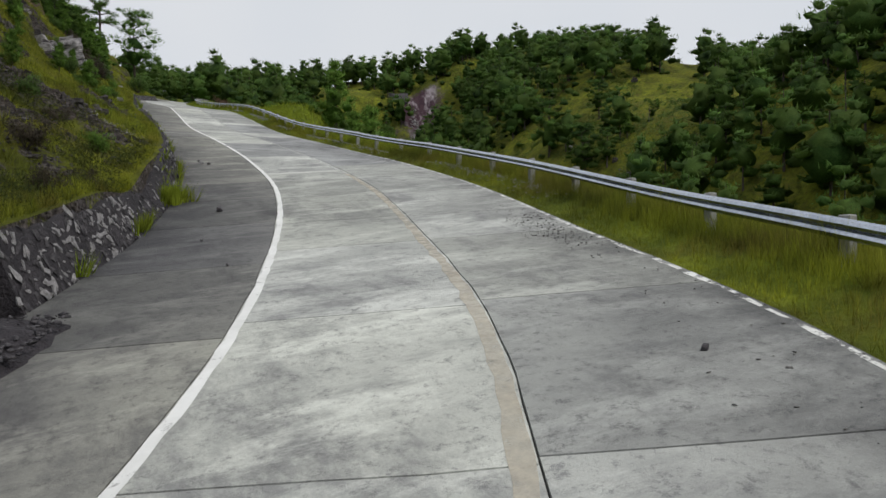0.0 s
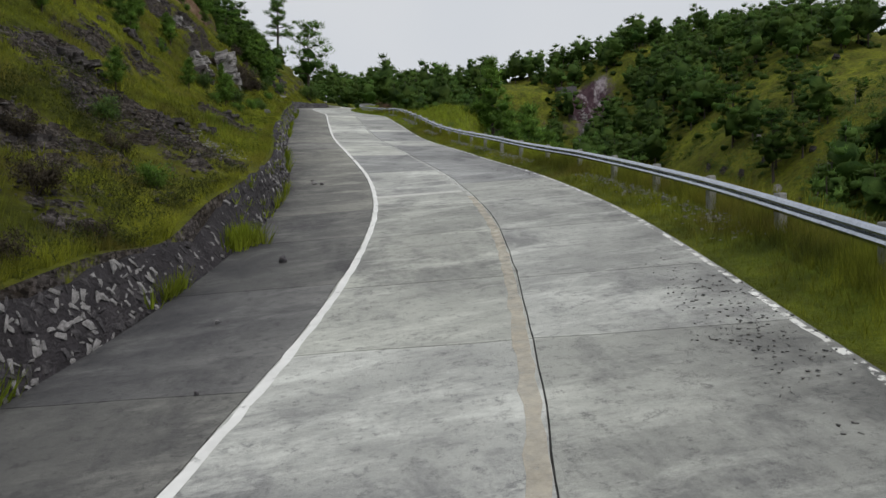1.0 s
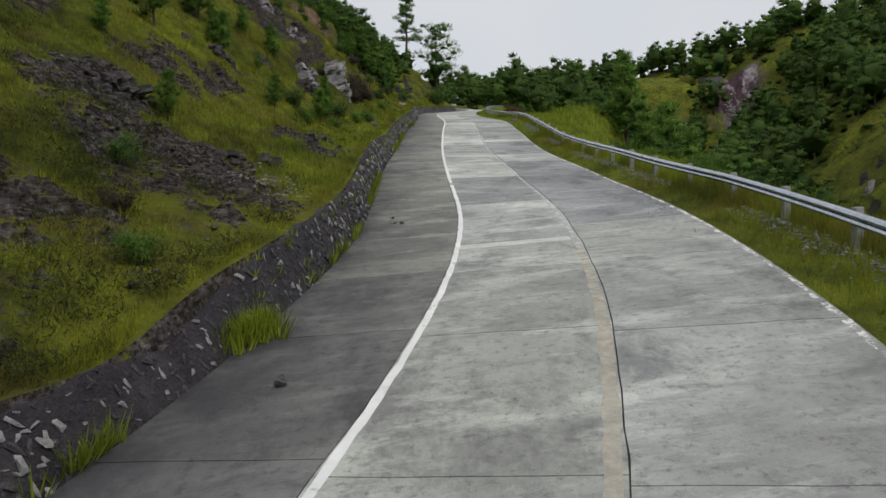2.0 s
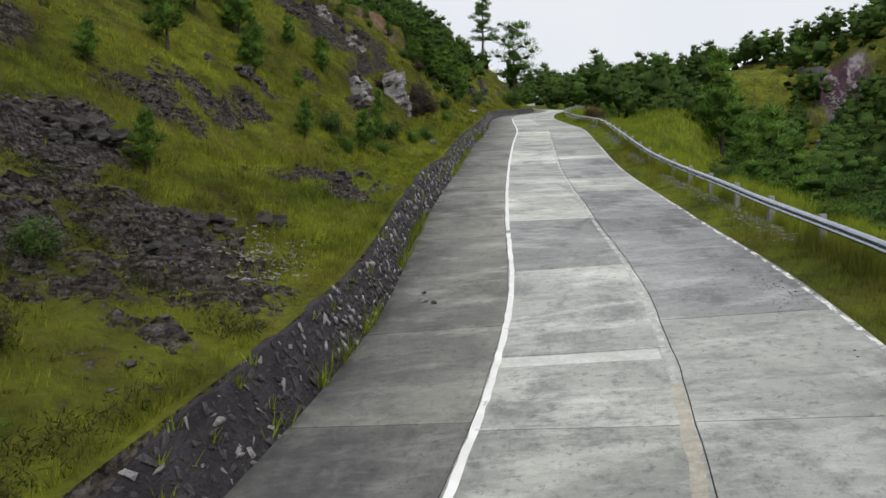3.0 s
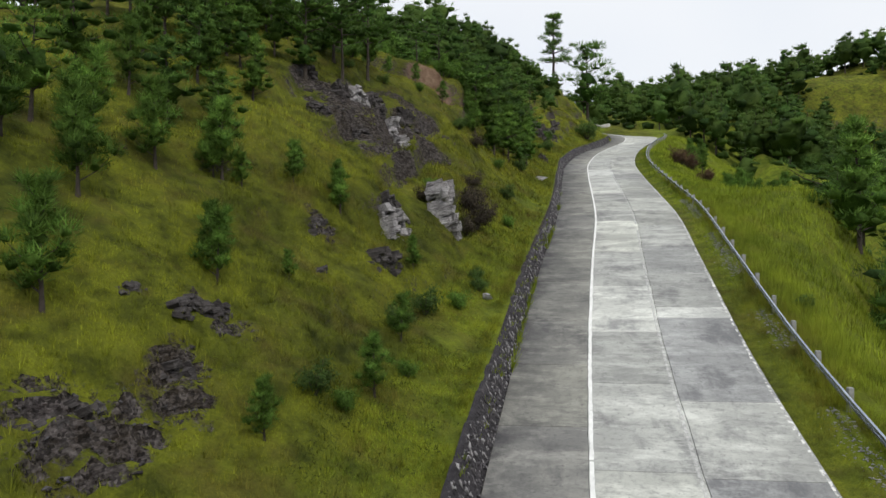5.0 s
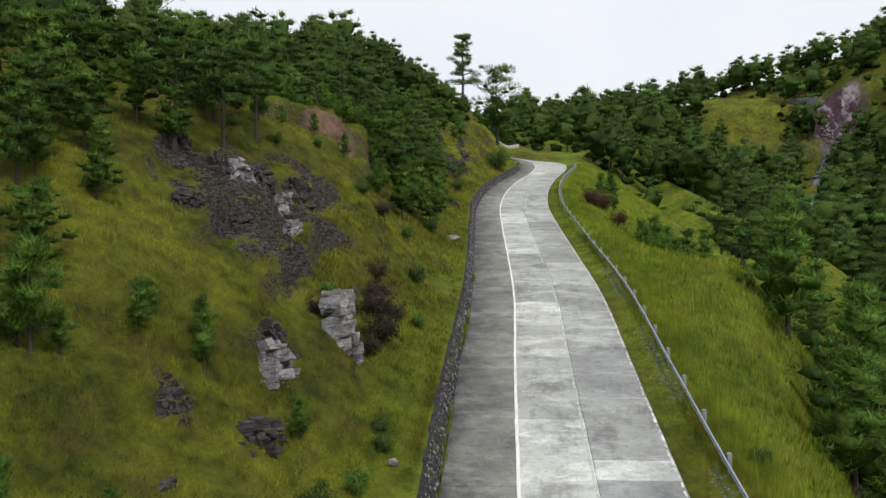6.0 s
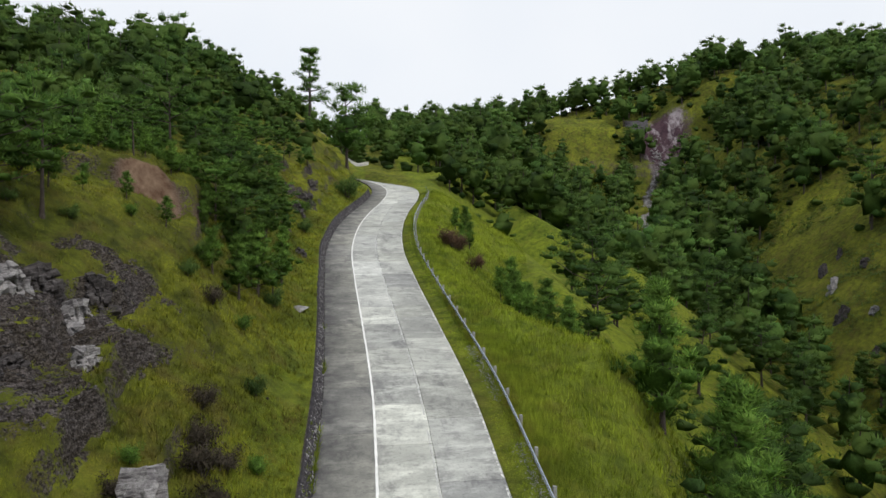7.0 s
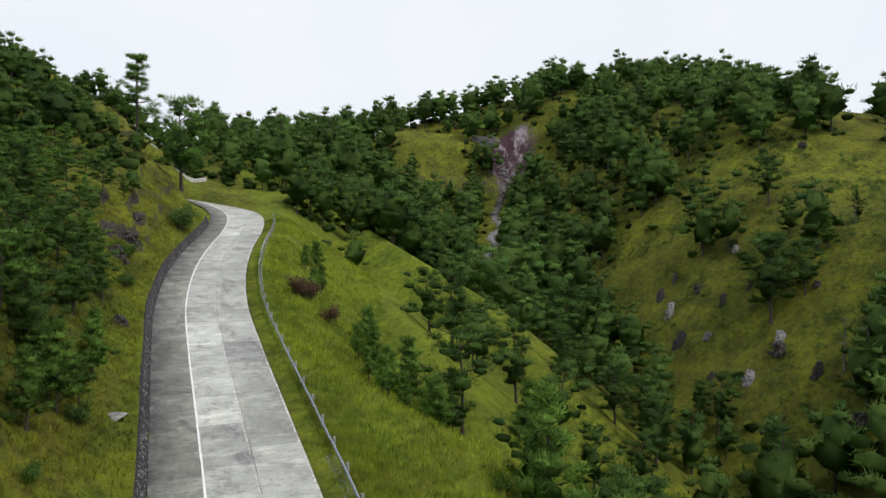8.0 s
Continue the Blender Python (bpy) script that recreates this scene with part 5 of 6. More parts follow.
# trees that stand out by themselves: x, y, height, kind
for x, y, h, j in ((-23.5, 81, 9.5, 2), (-14.4, 80, 6.5, 0), (-12.4, 77, 5, 1), (-19.5, 92, 7, 0), (-15.2, 84, 6, 1), (-12.2, 72, 4.2, 3), (-13.6, 61, 4.4, 3), (-17.7, 63.5, 3.5, 3), (-19.3, 73, 6.5, 0), (-10.9, 54, 5.5, 3), (-9.8, 62, 5, 3), (-14.6, 66, 7.0, 0), (-12.5, 58, 6, 1), (-11.8, 50, 4.5, 3), (121.3, 148.8, 18, 2), (135.9, 141.6, 12, 0), (109.9, 116, 17, 0), (113, 119, 14, 1), (116, 113, 11, 1), (128, 128, 9, 0),
                   (91.2, 110.8, 11, 1), (125.5, 115.7, 7, 3), (28.3, 84.5, 13.5, 2), (38, 112, 13, 0), (82.5, 151, 17, 0), (77, 146, 14, 1), (88, 155, 15, 0), (20.4, 81, 7.6, 3), (53.7, 172, 13.4, 0), (72, 106, 11, 1),
                   (17.7, 86.5, 5.0, 3), (16.8, 62, 5, 3), (17.5, 44.5, 7.2, 3), (21, 41, 8.5, 3), (25, 46, 8.5, 3), (29, 49, 8.5, 0), (19.5, 36, 7, 1), (27, 41, 8.5, 1), (24, 33, 8.5, 0), (33, 45, 10, 1), (38, 47, 10, 0), (36, 39, 10, 1), (31, 34, 9, 0), (20, 25, 7, 1), (26, 27, 8, 0), (32, 28, 9, 1), (37, 33, 10, 0), (40, 42, 10, 1), (42, 36, 11, 0), (45, 50, 11, 1), (28, 55, 8, 1), (34, 58, 9, 0), (22, 20, 8, 0), (30, 22, 9, 1), (24, 37, 8, 1), (30, 41, 9, 1), (34, 50, 9, 0), (15.5, 31, 6, 3), (22, 29, 8, 1)):
    p = BUSHY if j == 3 else BROAD[j]
    h = h * (1.4 if 14 < x < 46 and y < 60 else 1.0)
    put(p, x, y, h / (11, 10, 12, 9)[j])

rg = random.Random(21)


def rnd_points(n, x0, x1, y0, y1, apart, taken):
    """Random places that keep their distance from one another."""
    for _ in range(n):
        x, y = rg.uniform(x0, x1), rg.uniform(y0, y1)
        if all((x - a) ** 2 + (y - b) ** 2 > apart * apart for a, b in taken):
            taken.append((x, y))
            yield x, y


taken, extra, mound = [], [], []
# hillside above the road
for x, y in rnd_points(760, -56, -10, 24, 168, 2.9, taken):
    o = x - float(line_x(np.array([y]))[0])
    lim = -21.5 if y < 42 else -21 if y < 58 else -10.5 - 4 * rg.random() if y < 96 else -14 - 4 * rg.random()
    if o < lim and not (-30 < x < -13 and abs(y - 55) < 4.5) and not (x > -9 and y > 138):
        if x < -31 or y > 124:
            extra.append((x, y, rg.uniform(0.40, 0.60) * 0.75 if x > -20 else rg.uniform(0.62, 0.98) * (0.66 if y < 95 else 1 if y < 135 else 0.7)))
            continue
        big = min(1.0, 0.55 + 0.035 * (-o - 10))
        put(SMALL[rg.randrange(4)], x, y, rg.uniform(0.65, 1.15) * big)
# slope below the road and the valley
for x, y in rnd_points(420, 16, 120, 20, 215, 6.0, taken):
    o = x - float(line_x(np.array([y]))[0])
    xv = float(valley_x(np.array([y]))[0])
    if abs(x - (121 + (y - 267) * 0.55)) < 6 and y > 180:
        continue
    if any(-9 < float(spur(np.array(x), np.array(y), crest, 0.8)[1]) < 2.5 for crest in SPURS):
        continue
    if o > 24 + 6 * rg.random() - 6 * (y > 110) and x < xv + 12 and (float(vnoise(x, y, 25, 61)) > -0.25 or y < 60):
        if y > 120 or x > 66:
            extra.append((x, y, rg.uniform(0.75, 1.35)))
        else:
            put(BROAD[rg.randrange(3)] if rg.random() < 0.8 else BUSHY, x, y, rg.uniform(0.65, 1.1))
# scattered small trees on the open far slope
for x, y in rnd_points(60, 96, 150, 70, 185, 9, taken):
    if rg.random() < 0.4:
        put(BUSHY if rg.random() < 0.6 else BROAD[0], x, y, rg.uniform(0.25, 0.6))


for x, y in rnd_points(150, -33, -13, 38, 72, 1.9, []):
    s, t = cutting(x, y)
    bare_here = float(bareness(np.array([x]), np.array([y]))[0])
    if (x < -20 or y > 44) and not (-1.5 < s < 5 and abs(t) < 3.5) and bare_here < 0.2 and len(mound) < 70:
        mound.append(put(SHRUB[rg.randrange(2)] if rg.random() < 0.55 else YOUNG[rg.randrange(3)], x, y, rg.uniform(0.55, 1.25)))
# slender young pines on the bank below the rail
for x, y, h in ((13.5, 68, 3.4), (15, 71, 4), (14, 75, 3.2), (16.5, 77, 4.4), (15.2, 84, 3.6), (18, 88, 4.2), (13.4, 101, 3.4), (15.5, 106, 3.6), (14.5, 113, 3.4), (17, 118, 4), (15, 66, 3), (20, 72, 5), (22, 78, 5.5), (19.4, 95, 5)):
    put(YOUNG[rg.randrange(3)], x, y, h / 2.5)


def dead_tree(seed, h):
    tv, tf = pine_arrays(seed, h, "tall")[:2]
    ob = tagged(new("dead_tree", from_arrays("dead_tree", tv, tf, DEADWOOD, True)), "bare grey dead pine on the far slope", "dead tree", "dead trees")
    return ob


for seed, x, y, h in ((611, 104.6, 90.6, 14), (612, 106, 96, 10), (613, 134, 116, 5)):
    ob = dead_tree(seed, h)
    ob.matrix_basis = pose(x, y, land_at(x, y), 0, 0, seed * 7)


# ---------------------------------------------------------------- far woods, one mass
def far_tree(seed):
    rng = np.random.default_rng(seed)
    h = rng.uniform(9, 13)
    tv, tf = tube([(0, 0, -0.5), (0.1, 0, h * 0.5), (0, 0.1, h * 0.95)], [0.22, 0.15, 0.03], 4)
    tri = [(a, b, c) for a, b, c, d in tf] + [(a, c, d) for a, b, c, d in tf]
    wide = rng.uniform(0.23, 0.36)
    low = rng.uniform(0.10, 0.28)
    cs, rs = [], []
    for i in range(10):
        rel = (i + rng.uniform(0, 0.9)) / 10
        r = h * wide * math.sin(math.pi * (0.24 + 0.70 * rel)) * math.sqrt(rng.uniform(0.3, 1))
        a = i * 2.4 + rng.uniform(-0.6, 0.6)
        cs.append((r * math.cos(a), r * math.sin(a), h * (low + (0.93 - low) * rel)))
        rs.append(h * rng.uniform(0.15, 0.24) * (1.0 - 0.4 * rel))
    heart = [(0.02 * h, 0, h * (low + 0.22)), (-0.02 * h, 0.02 * h, h * (low + 0.44))]
    hv, hf, hn, ht = pads(rng, heart, [h * wide * 0.80, h * wide * 0.66], 14, 0.07 * h, 0.0105 * h, 0.95, 0.9)
    v, f, nn, tone = pads(rng, cs, rs, 17, 0.072 * h, 0.0105 * h, rng.uniform(0.5, 0.7))
    # hearts toned down, standing in for shade in the middle of each crown
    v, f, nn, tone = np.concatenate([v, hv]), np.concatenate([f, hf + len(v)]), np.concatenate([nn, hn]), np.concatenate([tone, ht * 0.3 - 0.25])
    return np.array([p[:] for p in tv]), np.array(tri), v, f, nn, tone


FAR = [far_tree(500 + i) for i in range(12)]
rngf = np.random.default_rng(17)
fx, fy = rngf.uniform(-150, 330, 9000), rngf.uniform(-60, 430, 9000)
fz = land(fx, fy)
fo, fv = fx - line_x(fy), fx - valley_x(fy)
keep = np.zeros(len(fx), bool)
keep |= (fy > 168) & (np.hypot(fx - 0, fy - 175) > 22) & (np.hypot(fx - 104, (fy - 300) * 0.8) > 17) & (np.hypot(fx - 137, fy - 290) > 13)
keep |= (fy <= 168) & (fv > 62) & (fz > 36) & (np.hypot(fx - 150, fy - 122) > 38)
keep |= (fy < 92) & (fv > 4)
keep |= (fy <= 168) & (fo < -48)
keep |= (fy <= 190) & (fv > 18) & (fv < 60) & (vnoise(fx, fy, 30, 91) > 0.42)
keep &= ~((np.abs(fx - (121 + (fy - 267) * 0.55)) < 6) & (fy > 180) & (fy < 292))
keep &= ~((fv > 10) & (fv < 55) & (fy > 95) & (fy < 178) & (vnoise(fx, fy, 30, 91) < 0.42))
keep &= ~((fx > -44) & (fx < -7) & (fy > 176) & (fy < 305))
keep &= (np.hypot(fx - 50, fy - 150) < 330) & (fy < 352) & (fx < 256) & (fx > -106)
for crest in SPURS:
    away = spur(fx, fy, crest, 0.8)[1]
    keep &= ~((away > -9) & (away < 2.5))
keep &= ~((np.abs((fx + 4.5) * 0.656 - (fy - 6.2) * 0.755 - 12) < 7) & (np.hypot(fx, fy) > 230))
cell = {}
vs, fs, ns, ts, tfs, tones, k, kt = [], [], [], [], [], [], 0, 0
spots = [(x, y, land_at(x, y), s) for x, y, s in extra]
for i in np.where(keep)[0]:
    key = (int(fx[i] / 8.0), int(fy[i] / 8.0))
    if key not in cell:
        cell[key] = 1
        spots.append((fx[i], fy[i], fz[i], rngf.uniform(0.92, 1.62) * (0.74 if fx[i] < 0 else 0.65 if fx[i] < 22 and fy[i] < 300 else 1.0)))
for i, (x, y, z, sc) in enumerate(spots):
    tv, tf, v, f, nn, pad_tone = FAR[i % 12]
    a = rngf.uniform(0, 6.28)
    at = np.array([x, y, z])
    tones.append((1 + pad_tone) * (1 + rngf.choice([-0.35, -0.2, 0.0, 0.1, 0.2, 0.4])) - 1)
    rot = np.array([[math.cos(a), math.sin(a), 0], [-math.sin(a), math.cos(a), 0], [0, 0, 1]]) * sc
    vs.append(v @ rot + at)
    ns.append(nn @ rot / sc)
    fs.append(f + k)
    k += len(v)
    ts.append(tv @ rot + at)
    tfs.append(tf + kt)
    kt += len(tv)
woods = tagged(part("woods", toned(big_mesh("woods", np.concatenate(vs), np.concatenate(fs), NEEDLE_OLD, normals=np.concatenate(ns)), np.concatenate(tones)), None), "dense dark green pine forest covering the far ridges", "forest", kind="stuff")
tagged(part("woods_trunks", big_mesh("woods_trunks", np.concatenate(ts), np.concatenate(tfs), BARK), None, woods), kind="stuff")


# bushes that close the ground between the trees
under = np.array([(x, y, z, sc) for x, y, z, sc in spots if not (x < -8 and y < 135)])
under = np.repeat(under, 2, 0)
ux, uy = under[:, 0] + rngf.normal(0, 3.4, len(under)), under[:, 1] + rngf.normal(0, 3.4, len(under))
clear = (np.hypot(ux - 137, uy - 290) > 13) & ~((np.abs(ux - (121 + (uy - 267) * 0.55)) < 5) & (uy > 180) & (uy < 292))
for crest in SPURS:
    away = spur(ux, uy, crest, 0.8)[1]
    clear &= ~((away > -9) & (away < 2.5))
clear &= np.hypot(ux - 0, uy - 170) > 24
ux, uy = ux[clear], uy[clear]
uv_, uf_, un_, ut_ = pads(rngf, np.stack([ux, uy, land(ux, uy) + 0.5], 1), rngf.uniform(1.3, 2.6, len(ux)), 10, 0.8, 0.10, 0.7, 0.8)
# toned darker all over: the gloom between the trees is in the colour
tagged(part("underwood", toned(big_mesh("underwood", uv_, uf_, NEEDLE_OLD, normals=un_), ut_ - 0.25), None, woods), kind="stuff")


# low scrub on the open slopes
rngb = np.random.default_rng(29)
bx, by = rngb.uniform(88, 165, 3200), rngb.uniform(70, 215, 3200)
pick = vnoise(bx, by, 14, 97) > np.where(bx > 0, -0.05, 0.25)
bx, by = bx[pick], by[pick]
bz = land(bx, by)
cs = np.concatenate([np.stack([bx, by, bz + 0.3], 1) + rngb.normal(0, 1, (len(bx), 3)) * np.where(bx > 0, 0.55, 0.25)[:, None] * np.array([1, 1, 0.5]) for _ in range(4)])
sv, sf, sn = tufts(rngb, cs, 0.3, 9, 0.62, 0.06, 0.7, 0.7)
tagged(part("low_scrub", big_mesh("low_scrub", sv, sf, LEAF, normals=np.tile(np.array([0.0, 0.0, 1.0]), (len(sv), 1)) * 0.6 + sn * 0.4), None), "low dark green scrub dotted over the open slopes", "scrub", kind="stuff")


# ---------------------------------------------------------------- loose stones
def scatter(name, label, mat, pts, size, seed, category="rubble"):
    rng = np.random.default_rng(seed)
    vv, ff, k = [], [], 0
    for p in pts:
        v, f = STONES[rng.integers(8)]
        a = rng.uniform(0, 6.28)
        rot = np.array([[math.cos(a), math.sin(a), 0], [-math.sin(a), math.cos(a), 0], [0, 0, 1]])
        s = rng.uniform(0.35, 1.0) ** 1.6 * size
        tl = rng.normal(0, 0.5)
        rot = np.array([[1, 0, 0], [0, math.cos(tl), math.sin(tl)], [0, -math.sin(tl), math.cos(tl)]]) @ rot
        vv.append((v * np.array([1, rng.uniform(0.4, 0.9), rng.uniform(0.25, 0.7)])) @ rot * s + p + np.array([0, 0, 0.08 * s]))
        ff.append(f + k)
        k += len(v)
    return tagged(part(name, big_mesh(name, np.concatenate(vv), np.concatenate(ff), mat), None), label, category, kind="stuff")


rngs = np.random.default_rng(44)
sy, so = rngs.uniform(-38, 48, 26000), rngs.uniform(-27, -7.6, 26000)
sx = line_x(sy) + so
on = bareness(sx, sy) + rngs.normal(0, 0.05, len(sx)) > 0.27
sx, sy = sx[on][:7500], sy[on][:7500]
scree = np.stack([sx, sy, land(sx, sy)], 1)
scatter("scree", "dark broken stones on the bare parts of the slope", ROCK, scree[::2], 0.30, 1)
scatter("scree", "paler broken stones on the bare parts of the slope", STONE, scree[1::2], 0.24, 2)
pile = np.stack([rngs.normal(-9.0, 0.55, 420), rngs.normal(-10.9, 0.95, 420)], 1)
scatter("stone_pile", "heap of small blue-grey broken stones above the wall", STONE_PALE, np.c_[pile, land(pile[:, 0], pile[:, 1])], 0.22, 5)
gu, go = rngs.uniform(-24, 70, 5200), rngs.normal(4.92, 0.26, 5200)
clumped = vnoise(gu, gu * 0, 4.0, 173, 2) > -0.15
gu, go = gu[clumped], go[clumped]
gp = road(gu, go)
gp[:, 2] = land(gp[:, 0], gp[:, 1])
scatter("gravel", "grey gravel washed along the foot of the guard rail", GRIT, gp, 0.16, 3, "gravel")
gu, go = np.concatenate([rngs.normal(-28.6, 1.5, 420), rngs.normal(-10.5, 1.2, 100), rngs.normal(-36, 2, 60)]), rngs.normal(2.8, 0.4, 580)
scatter("road_gravel", "small loose stones lying on the road", GRAVEL, road(gu, np.clip(go, 0.5, 3.4), 0.004), 0.07, 4, "gravel")
for u, o, s, mat in ((-22.8, -4.95, 0.26, STONE), (-27, -4.92, 0.10, STONE_PALE), (-8.55, -5.57, 0.16, STONE), (-9.2, -5.5, 0.22, STONE_PALE), (-9.4, -5.2, 0.15, STONE), (-36.2, 2.0, 0.12, STONE), (-30, -4.0, 0.09, STONE)):
    v, f = STONES[int(abs(u)) % 8]
    ob = tagged(new("loose_stone", from_arrays("loose_stone", v, f, mat)), "small grey stone lying loose on the concrete shoulder", "stone", "stones on the road")
    ob.matrix_basis = Matrix.Translation(road(u, o, 0.28 * s)) @ pose(0, 0, 0, 0, 0, u * 40) @ Matrix.Diagonal((s, s, s, 1))
uv, uf = [], []
for i, x in enumerate(np.linspace(-10, 4, 24)):
    for j, dy in enumerate((-4.2, -3.4, 0, 3.2)):
        yy = 205 + 0.22 * x + dy
        uv.append((x, yy, land_at(x, 205 + 0.22 * x - 3) + (0.9 if j else -0.6)))
for i in range(23):
    for j in range(3):
        a = i * 4 + j
        uf.append((a, a + 4, a + 5, a + 1))
tagged(part("upper_road", from_arrays("upper_road", uv, uf, CONCRETE), None), "pale concrete road bend on the slope further up", "road", kind="structure")
v, f = STONES[3]
ob = tagged(new("boulder", from_arrays("boulder", v, f, STONE_PALE)), "pale boulder sitting on the grass above the wall", "stone")
ob.matrix_basis = Matrix.Translation((-8.2, 19.1, land_at(-8.2, 19.1) + 0.15)) @ Matrix.Diagonal((0.6, 0.5, 0.6, 1))
v, f = STONES[5]
ob = tagged(new("boulder", from_arrays("boulder", v, f, STONE_PALE)), "pale flat boulder on top of the retaining wall", "stone")
ob.matrix_basis = Matrix.Translation((-7.9, 58.3, land_at(-7.9, 58.3) + 0.2)) @ Matrix.Diagonal((1.8, 1.2, 0.8, 1))

# broken stub of kerb masonry at the near end of the shoulder
kv, kf = [], []
for i in range(15):
    u = -40 + i * 0.47
    h = 0.10 + 0.12 * math.sin(i * 1.7) ** 2 if i < 14 else 0.05
    for o, up in ((-6.5, -0.1), (-6.45, h + 0.12), (-5.75, h), (-5.45 + 0.08 * math.sin(i * 2.3), -0.05)):
        kv.append(road(u, o, up))
for i in range(14):
    for j in range(3):
        a = i * 4 + j
        kf.append((a, a + 1, a + 5, a + 4))
kf += [(0, 1, 2, 3), (59, 58, 57, 56)]
kerb = tagged(part("kerb_stub", from_arrays("kerb_stub", kv, kf, MORTAR), None), "crumbled stub of stone kerb overgrown with weeds", "kerb")
kp = road(rngs.uniform(-40, -33.4, 420), rngs.uniform(-6.4, -5.5, 420), 0.16)
scatter("kerb_rubble", "broken stones on the crumbled kerb", STONE, kp, 0.2, 6)


# ---------------------------------------------------------------- grass
def grass(name, label, n, y0, y1, o0, o1, mat, tall, wide, blades=6, seed=1, thin=0.0, steep_max=1.9):
    rng = np.random.default_rng(seed)
    y, o = rng.uniform(y0, y1, n), rng.uniform(o0, o1, n)
    dxc = line_x(y + 0.5) - line_x(y - 0.5)
    x = line_x(y) + o * np.sqrt(1 + dxc**2)
    sx, sy = land(x + 0.3, y) - land(x - 0.3, y), land(x, y + 0.3) - land(x, y - 0.3)
    slope = np.hypot(sx, sy) / 0.6
    patchy = vnoise(x, y, 2.2, 71, 2) + 0.5 * vnoise(x, y, 9, 72, 2)
    strip_bare = (np.abs(o - 4.95 - 0.25 * vnoise(y, y * 0, 5, 171)) < 0.42) & (vnoise(y, y * 0, 4.0, 173, 2) > -0.15) & (y > -24) & (y < 72) & (rng.uniform(0, 1, n) < 0.85)
    ok = ~strip_bare & (slope < steep_max + 0.4 * patchy) & (patchy > -0.75 + thin) & (bareness(x, y) + rng.normal(0, 0.15, n) < 0.27)
    x, y, patchy = x[ok], y[ok], patchy[ok]
    z = land(x, y)
    n = len(x)
    off = np.abs(x - line_x(y))
    h = tall * rng.uniform(0.55, 1.25, n) * np.clip(1 + 0.5 * patchy, 0.5, 1.5) * (0.4 + (0.9 if o0 > 0 else 0.6) * sstep(3.5, 5.2, off))
    c = np.repeat(np.stack([x, y, z], 1), blades, 0)
    hh = np.repeat(h, blades)[:, None]
    a = rng.uniform(0, 6.283, len(c))
    out = np.stack([np.cos(a), np.sin(a), np.zeros(len(c))], 1)
    side = np.stack([-np.sin(a), np.cos(a), np.zeros(len(c))], 1)
    base = c + out * rng.uniform(0, 0.12, (len(c), 1)) * wide * 8 - np.array([0, 0, 0.04])
    wd = wide * rng.uniform(0.6, 1.3, (len(c), 1))
    tip = base + out * hh * rng.uniform(0.1, 0.75, (len(c), 1)) + np.array([0, 0, 1.0]) * hh * rng.uniform(0.7, 1.1, (len(c), 1))
    up = np.stack([np.repeat(-sx[ok] / 0.6, blades), np.repeat(-sy[ok] / 0.6, blades), np.ones(len(c))], 1)
    up = up / np.linalg.norm(up, axis=1, keepdims=True) + out * 0.25 + rng.normal(0, 0.12, (len(c), 3))
    up /= np.linalg.norm(up, axis=1, keepdims=True)
    tri = facing(np.stack([base - side * wd, base + side * wd, tip], 1), up).reshape(-1, 3)
    ob = part(name, big_mesh(name, tri, np.arange(len(tri)).reshape(-1, 3), mat, normals=np.repeat(up, 3, 0)), None)
    return tagged(ob, label, "grass", kind="stuff")


grass("slope_grass", "olive green wild grass on the cut slope", 58000, -42, 26, -18, -7.15, GRASS, 0.22, 0.0065, 6, 1)
grass("slope_grass", "olive green wild grass on the upper slope", 36000, -25, 75, -34, -9, GRASS, 0.30, 0.018, 4, 2)
grass("slope_grass", "olive green wild grass along the wall further up", 14000, 26, 145, -16, -7.15, GRASS, 0.36, 0.032, 5, 3)
grass("verge_grass", "green grass on the verge by the guard rail", 25000, -48, 25, 3.36, 7.5, GRASS, 0.30, 0.0055, 6, 4, 0.1)
grass("verge_grass", "green grass on the verge further up", 13000, 25, 148, 3.4, 9, GRASS_LUSH, 0.24, 0.022, 5, 5, 0.2)
grass("bank_grass", "tall lush grass on the bank below the guard rail", 29000, -12, 150, 6.2, 24, GRASS_LUSH, 0.45, 0.03, 4, 6, 0.0, 2.6)
grass("bank_grass", "tall olive grass on the bank below the guard rail", 6500, -45, -12, 6.2, 24, GRASS, 0.5, 0.02, 5, 10, 0.0, 2.6)
grass("tall_grass", "tall seeding grass along the guard rail", 6000, -46, -6, 4.6, 8.0, GRASS, 0.46, 0.0045, 9, 7, 0.1)
grass("tall_grass", "tall bright green grass behind the guard rail", 6500, -6, 60, 5.35, 8.0, GRASS_LUSH, 0.52, 0.006, 8, 9, 0.0)
grass("rail_grass", "rank green grass round the feet of the guard rail posts", 3600, -46, 70, 5.0, 5.9, GRASS, 0.55, 0.006, 10, 14, 0.0)
grass("wallside_grass", "fresh green grass on the slope just above the wall", 9000, -9, 45, -10.2, -7.2, GRASS_LUSH, 0.22, 0.010, 5, 16, 0.15)
grass("overhang_grass", "long grass hanging over the top of the retaining wall", 2600, -34, 30, -7.75, -7.12, GRASS, 0.34, 0.006, 12, 15, 0.15)
grass("bunch_grass", "arching bunches of long grass on the cut slope", 700, -40, 45, -18, -7.2, GRASS, 0.50, 0.006, 40, 8, 0.4)
scr_y, scr_o = np.concatenate([rngs.uniform(-40, 40, 2600), rngs.uniform(-38, -12, 2600)]), np.concatenate([rngs.uniform(-22, -7.6, 2600), rngs.uniform(-15, -7.6, 2600)])
scr_x = line_x(scr_y) + scr_o
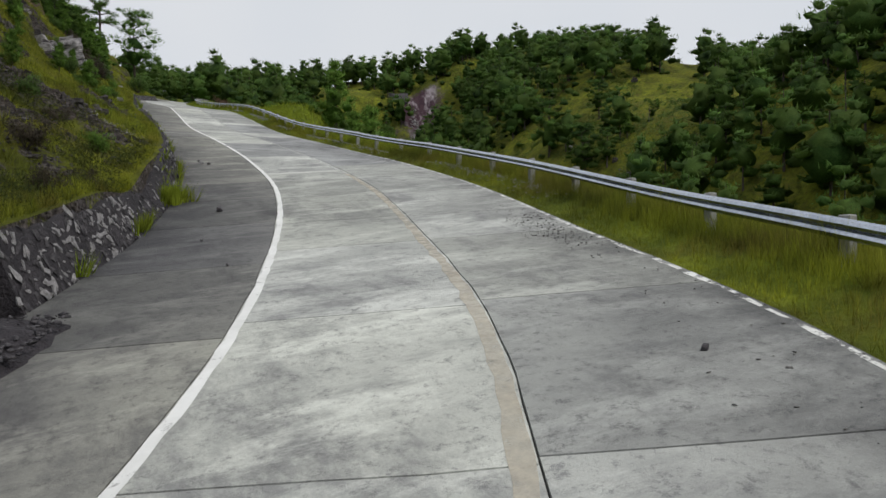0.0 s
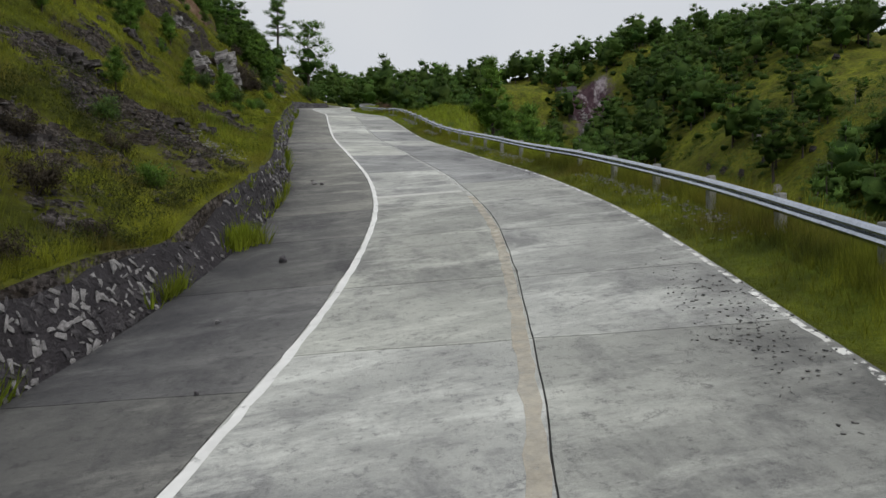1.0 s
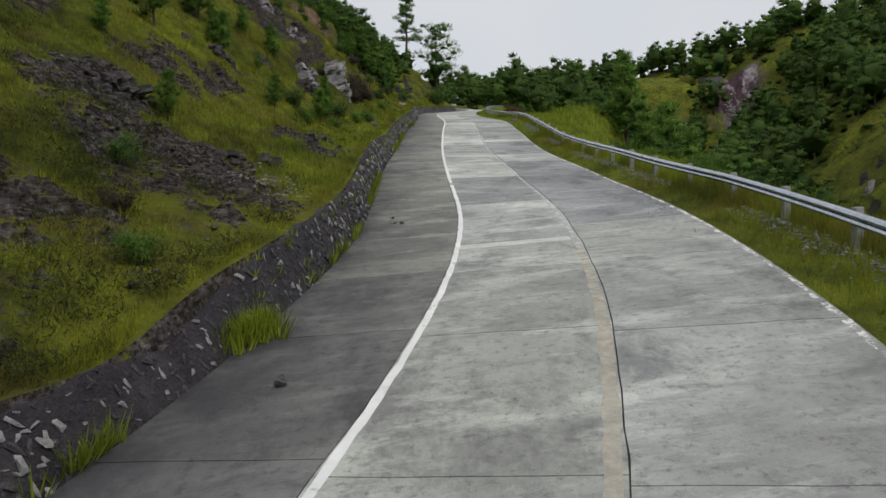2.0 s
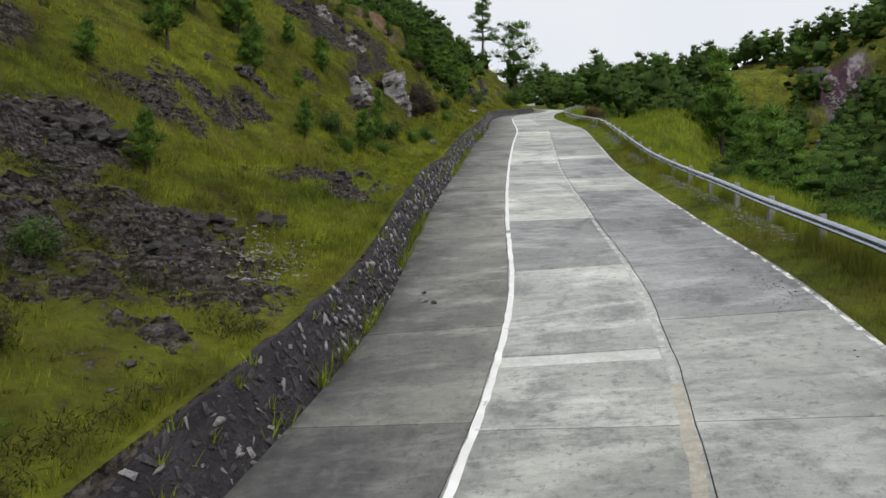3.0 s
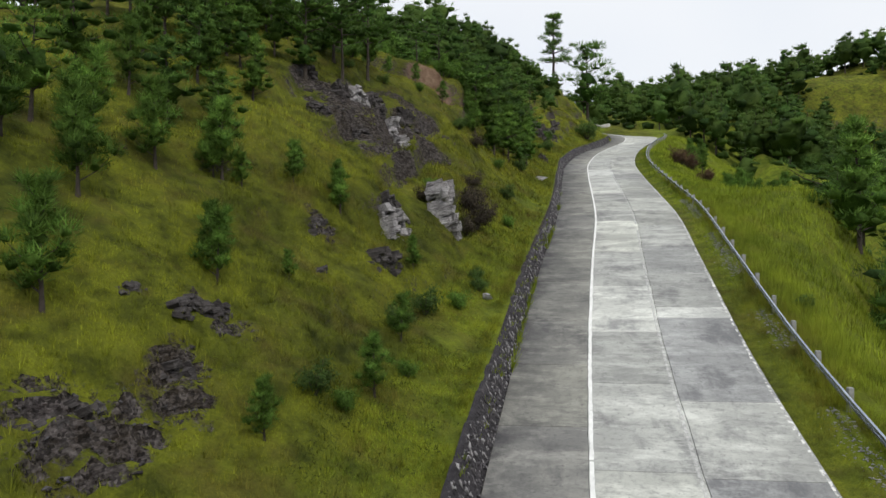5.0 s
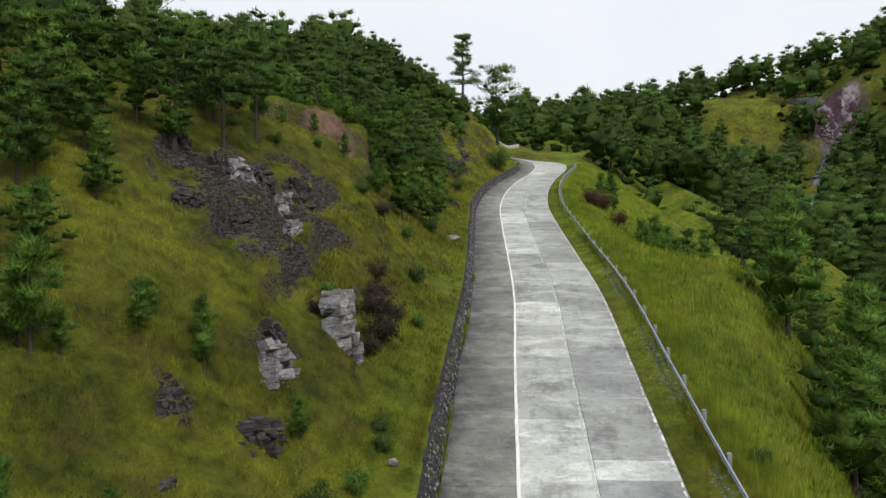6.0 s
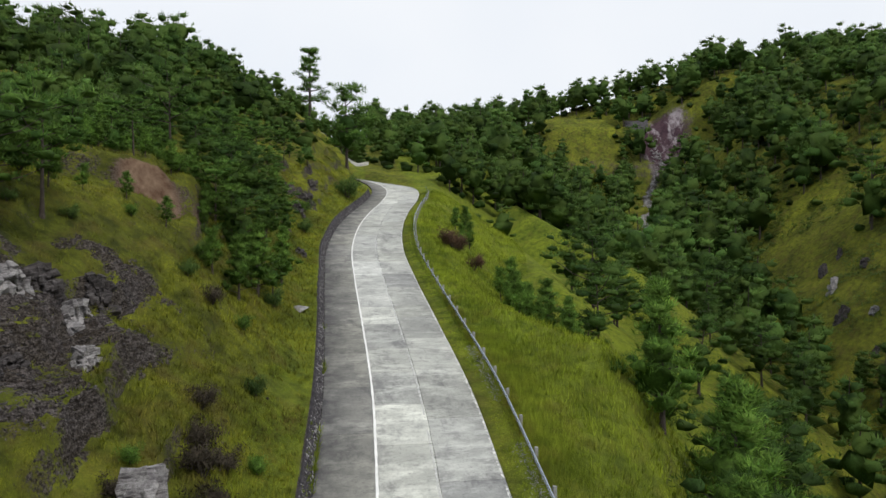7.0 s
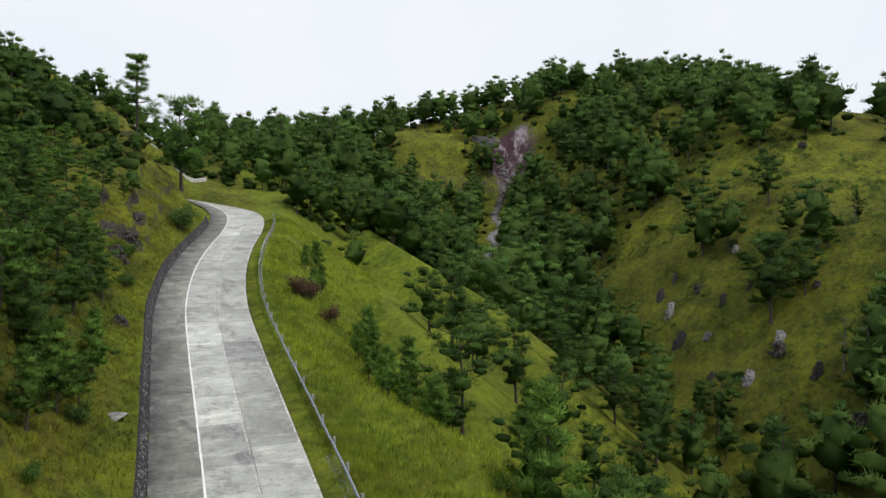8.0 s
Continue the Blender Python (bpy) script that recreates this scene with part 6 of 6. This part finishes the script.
scr_on = (vnoise(scr_x, scr_y, 3.0, 141, 2) + 0.5 * sstep(-2, -16, scr_y) > 0.12) & (bareness(scr_x, scr_y) < 0.34)
scr_x, scr_y = scr_x[scr_on], scr_y[scr_on]
scr_c = np.stack([scr_x, scr_y, land(scr_x, scr_y) + 0.12], 1)
sv, sf, sn = tufts(rngs, scr_c, 0.20, 30, 0.13, 0.010, 0.9, 0.7)
tagged(part("slope_scrub", big_mesh("slope_scrub", sv, sf, OLIVE_LEAF, normals=sn), None), "low dark green weeds and scrub between the grass", "scrub", kind="stuff")


def weeds(name, label, places, tall, seed):
    """Single leafy weeds growing in cracks."""
    rng = np.random.default_rng(seed)
    p = np.repeat(np.asarray(places), 9, 0)
    a = rng.uniform(0, 6.283, len(p))
    out, side = np.stack([np.cos(a), np.sin(a), 0 * a], 1), np.stack([-np.sin(a), np.cos(a), 0 * a], 1)
    hh = tall * rng.uniform(0.5, 1.3, (len(p), 1))
    base = p + out * rng.uniform(0, 0.2, (len(p), 1))
    tri = np.stack([base - side * 0.018, base + side * 0.018, base + out * hh * rng.uniform(0.2, 0.8, (len(p), 1)) + np.array([0, 0, 1]) * hh], 1).reshape(-1, 3)
    tagged(part(name, big_mesh(name, tri, np.arange(len(tri)).reshape(-1, 3), GRASS_LUSH), None), label, "weeds", kind="stuff")


wu = np.concatenate([rngs.normal(-20.5, 0.38, 130), rngs.uniform(-20, 60, 420), rngs.uniform(-32, -24.4, 60), rngs.uniform(-39, -33.5, 60)])
wo = np.concatenate([-6.85 + np.abs(rngs.normal(0, 0.33, 130)), np.full(420, -6.55), np.full(60, -6.55), rngs.uniform(-6.4, -5.7, 60)])
sel = vnoise(wu, wu * 0, 2.5, 95, 2) > np.where(np.arange(len(wu)) < 130, -2, 0.15)
wp = road(wu[sel], wo[sel], 0.02)
weeds("foot_weeds", "weeds growing along the foot of the wall", wp, 0.45, 12)
wt = np.array([wall_face(u, s) for u, s in zip(rngs.uniform(-20, 40, 90), rngs.uniform(0.4, 1.0, 90))])
weeds("wall_weeds", "weeds growing out of the wall's joints", wt, 0.22, 13)

# ---------------------------------------------------------------- stones of the walls
wall_stones(wall_thing, -32.5, -25, 0.165, True, 7, 0.52, 0.24, 1.2)
wall_stones(wall_thing, -25, -20, 0.24, True, 5, 0.25, 0.16)
wall_stones(wall_thing, -20, -13, 0.22, True, 7, 0.2)
wall_stones(wall_thing, -13, 60, 0.16, False, 9, 0.28)
wall_stones(wall_thing, 60, 140, 0.26, False, 6)
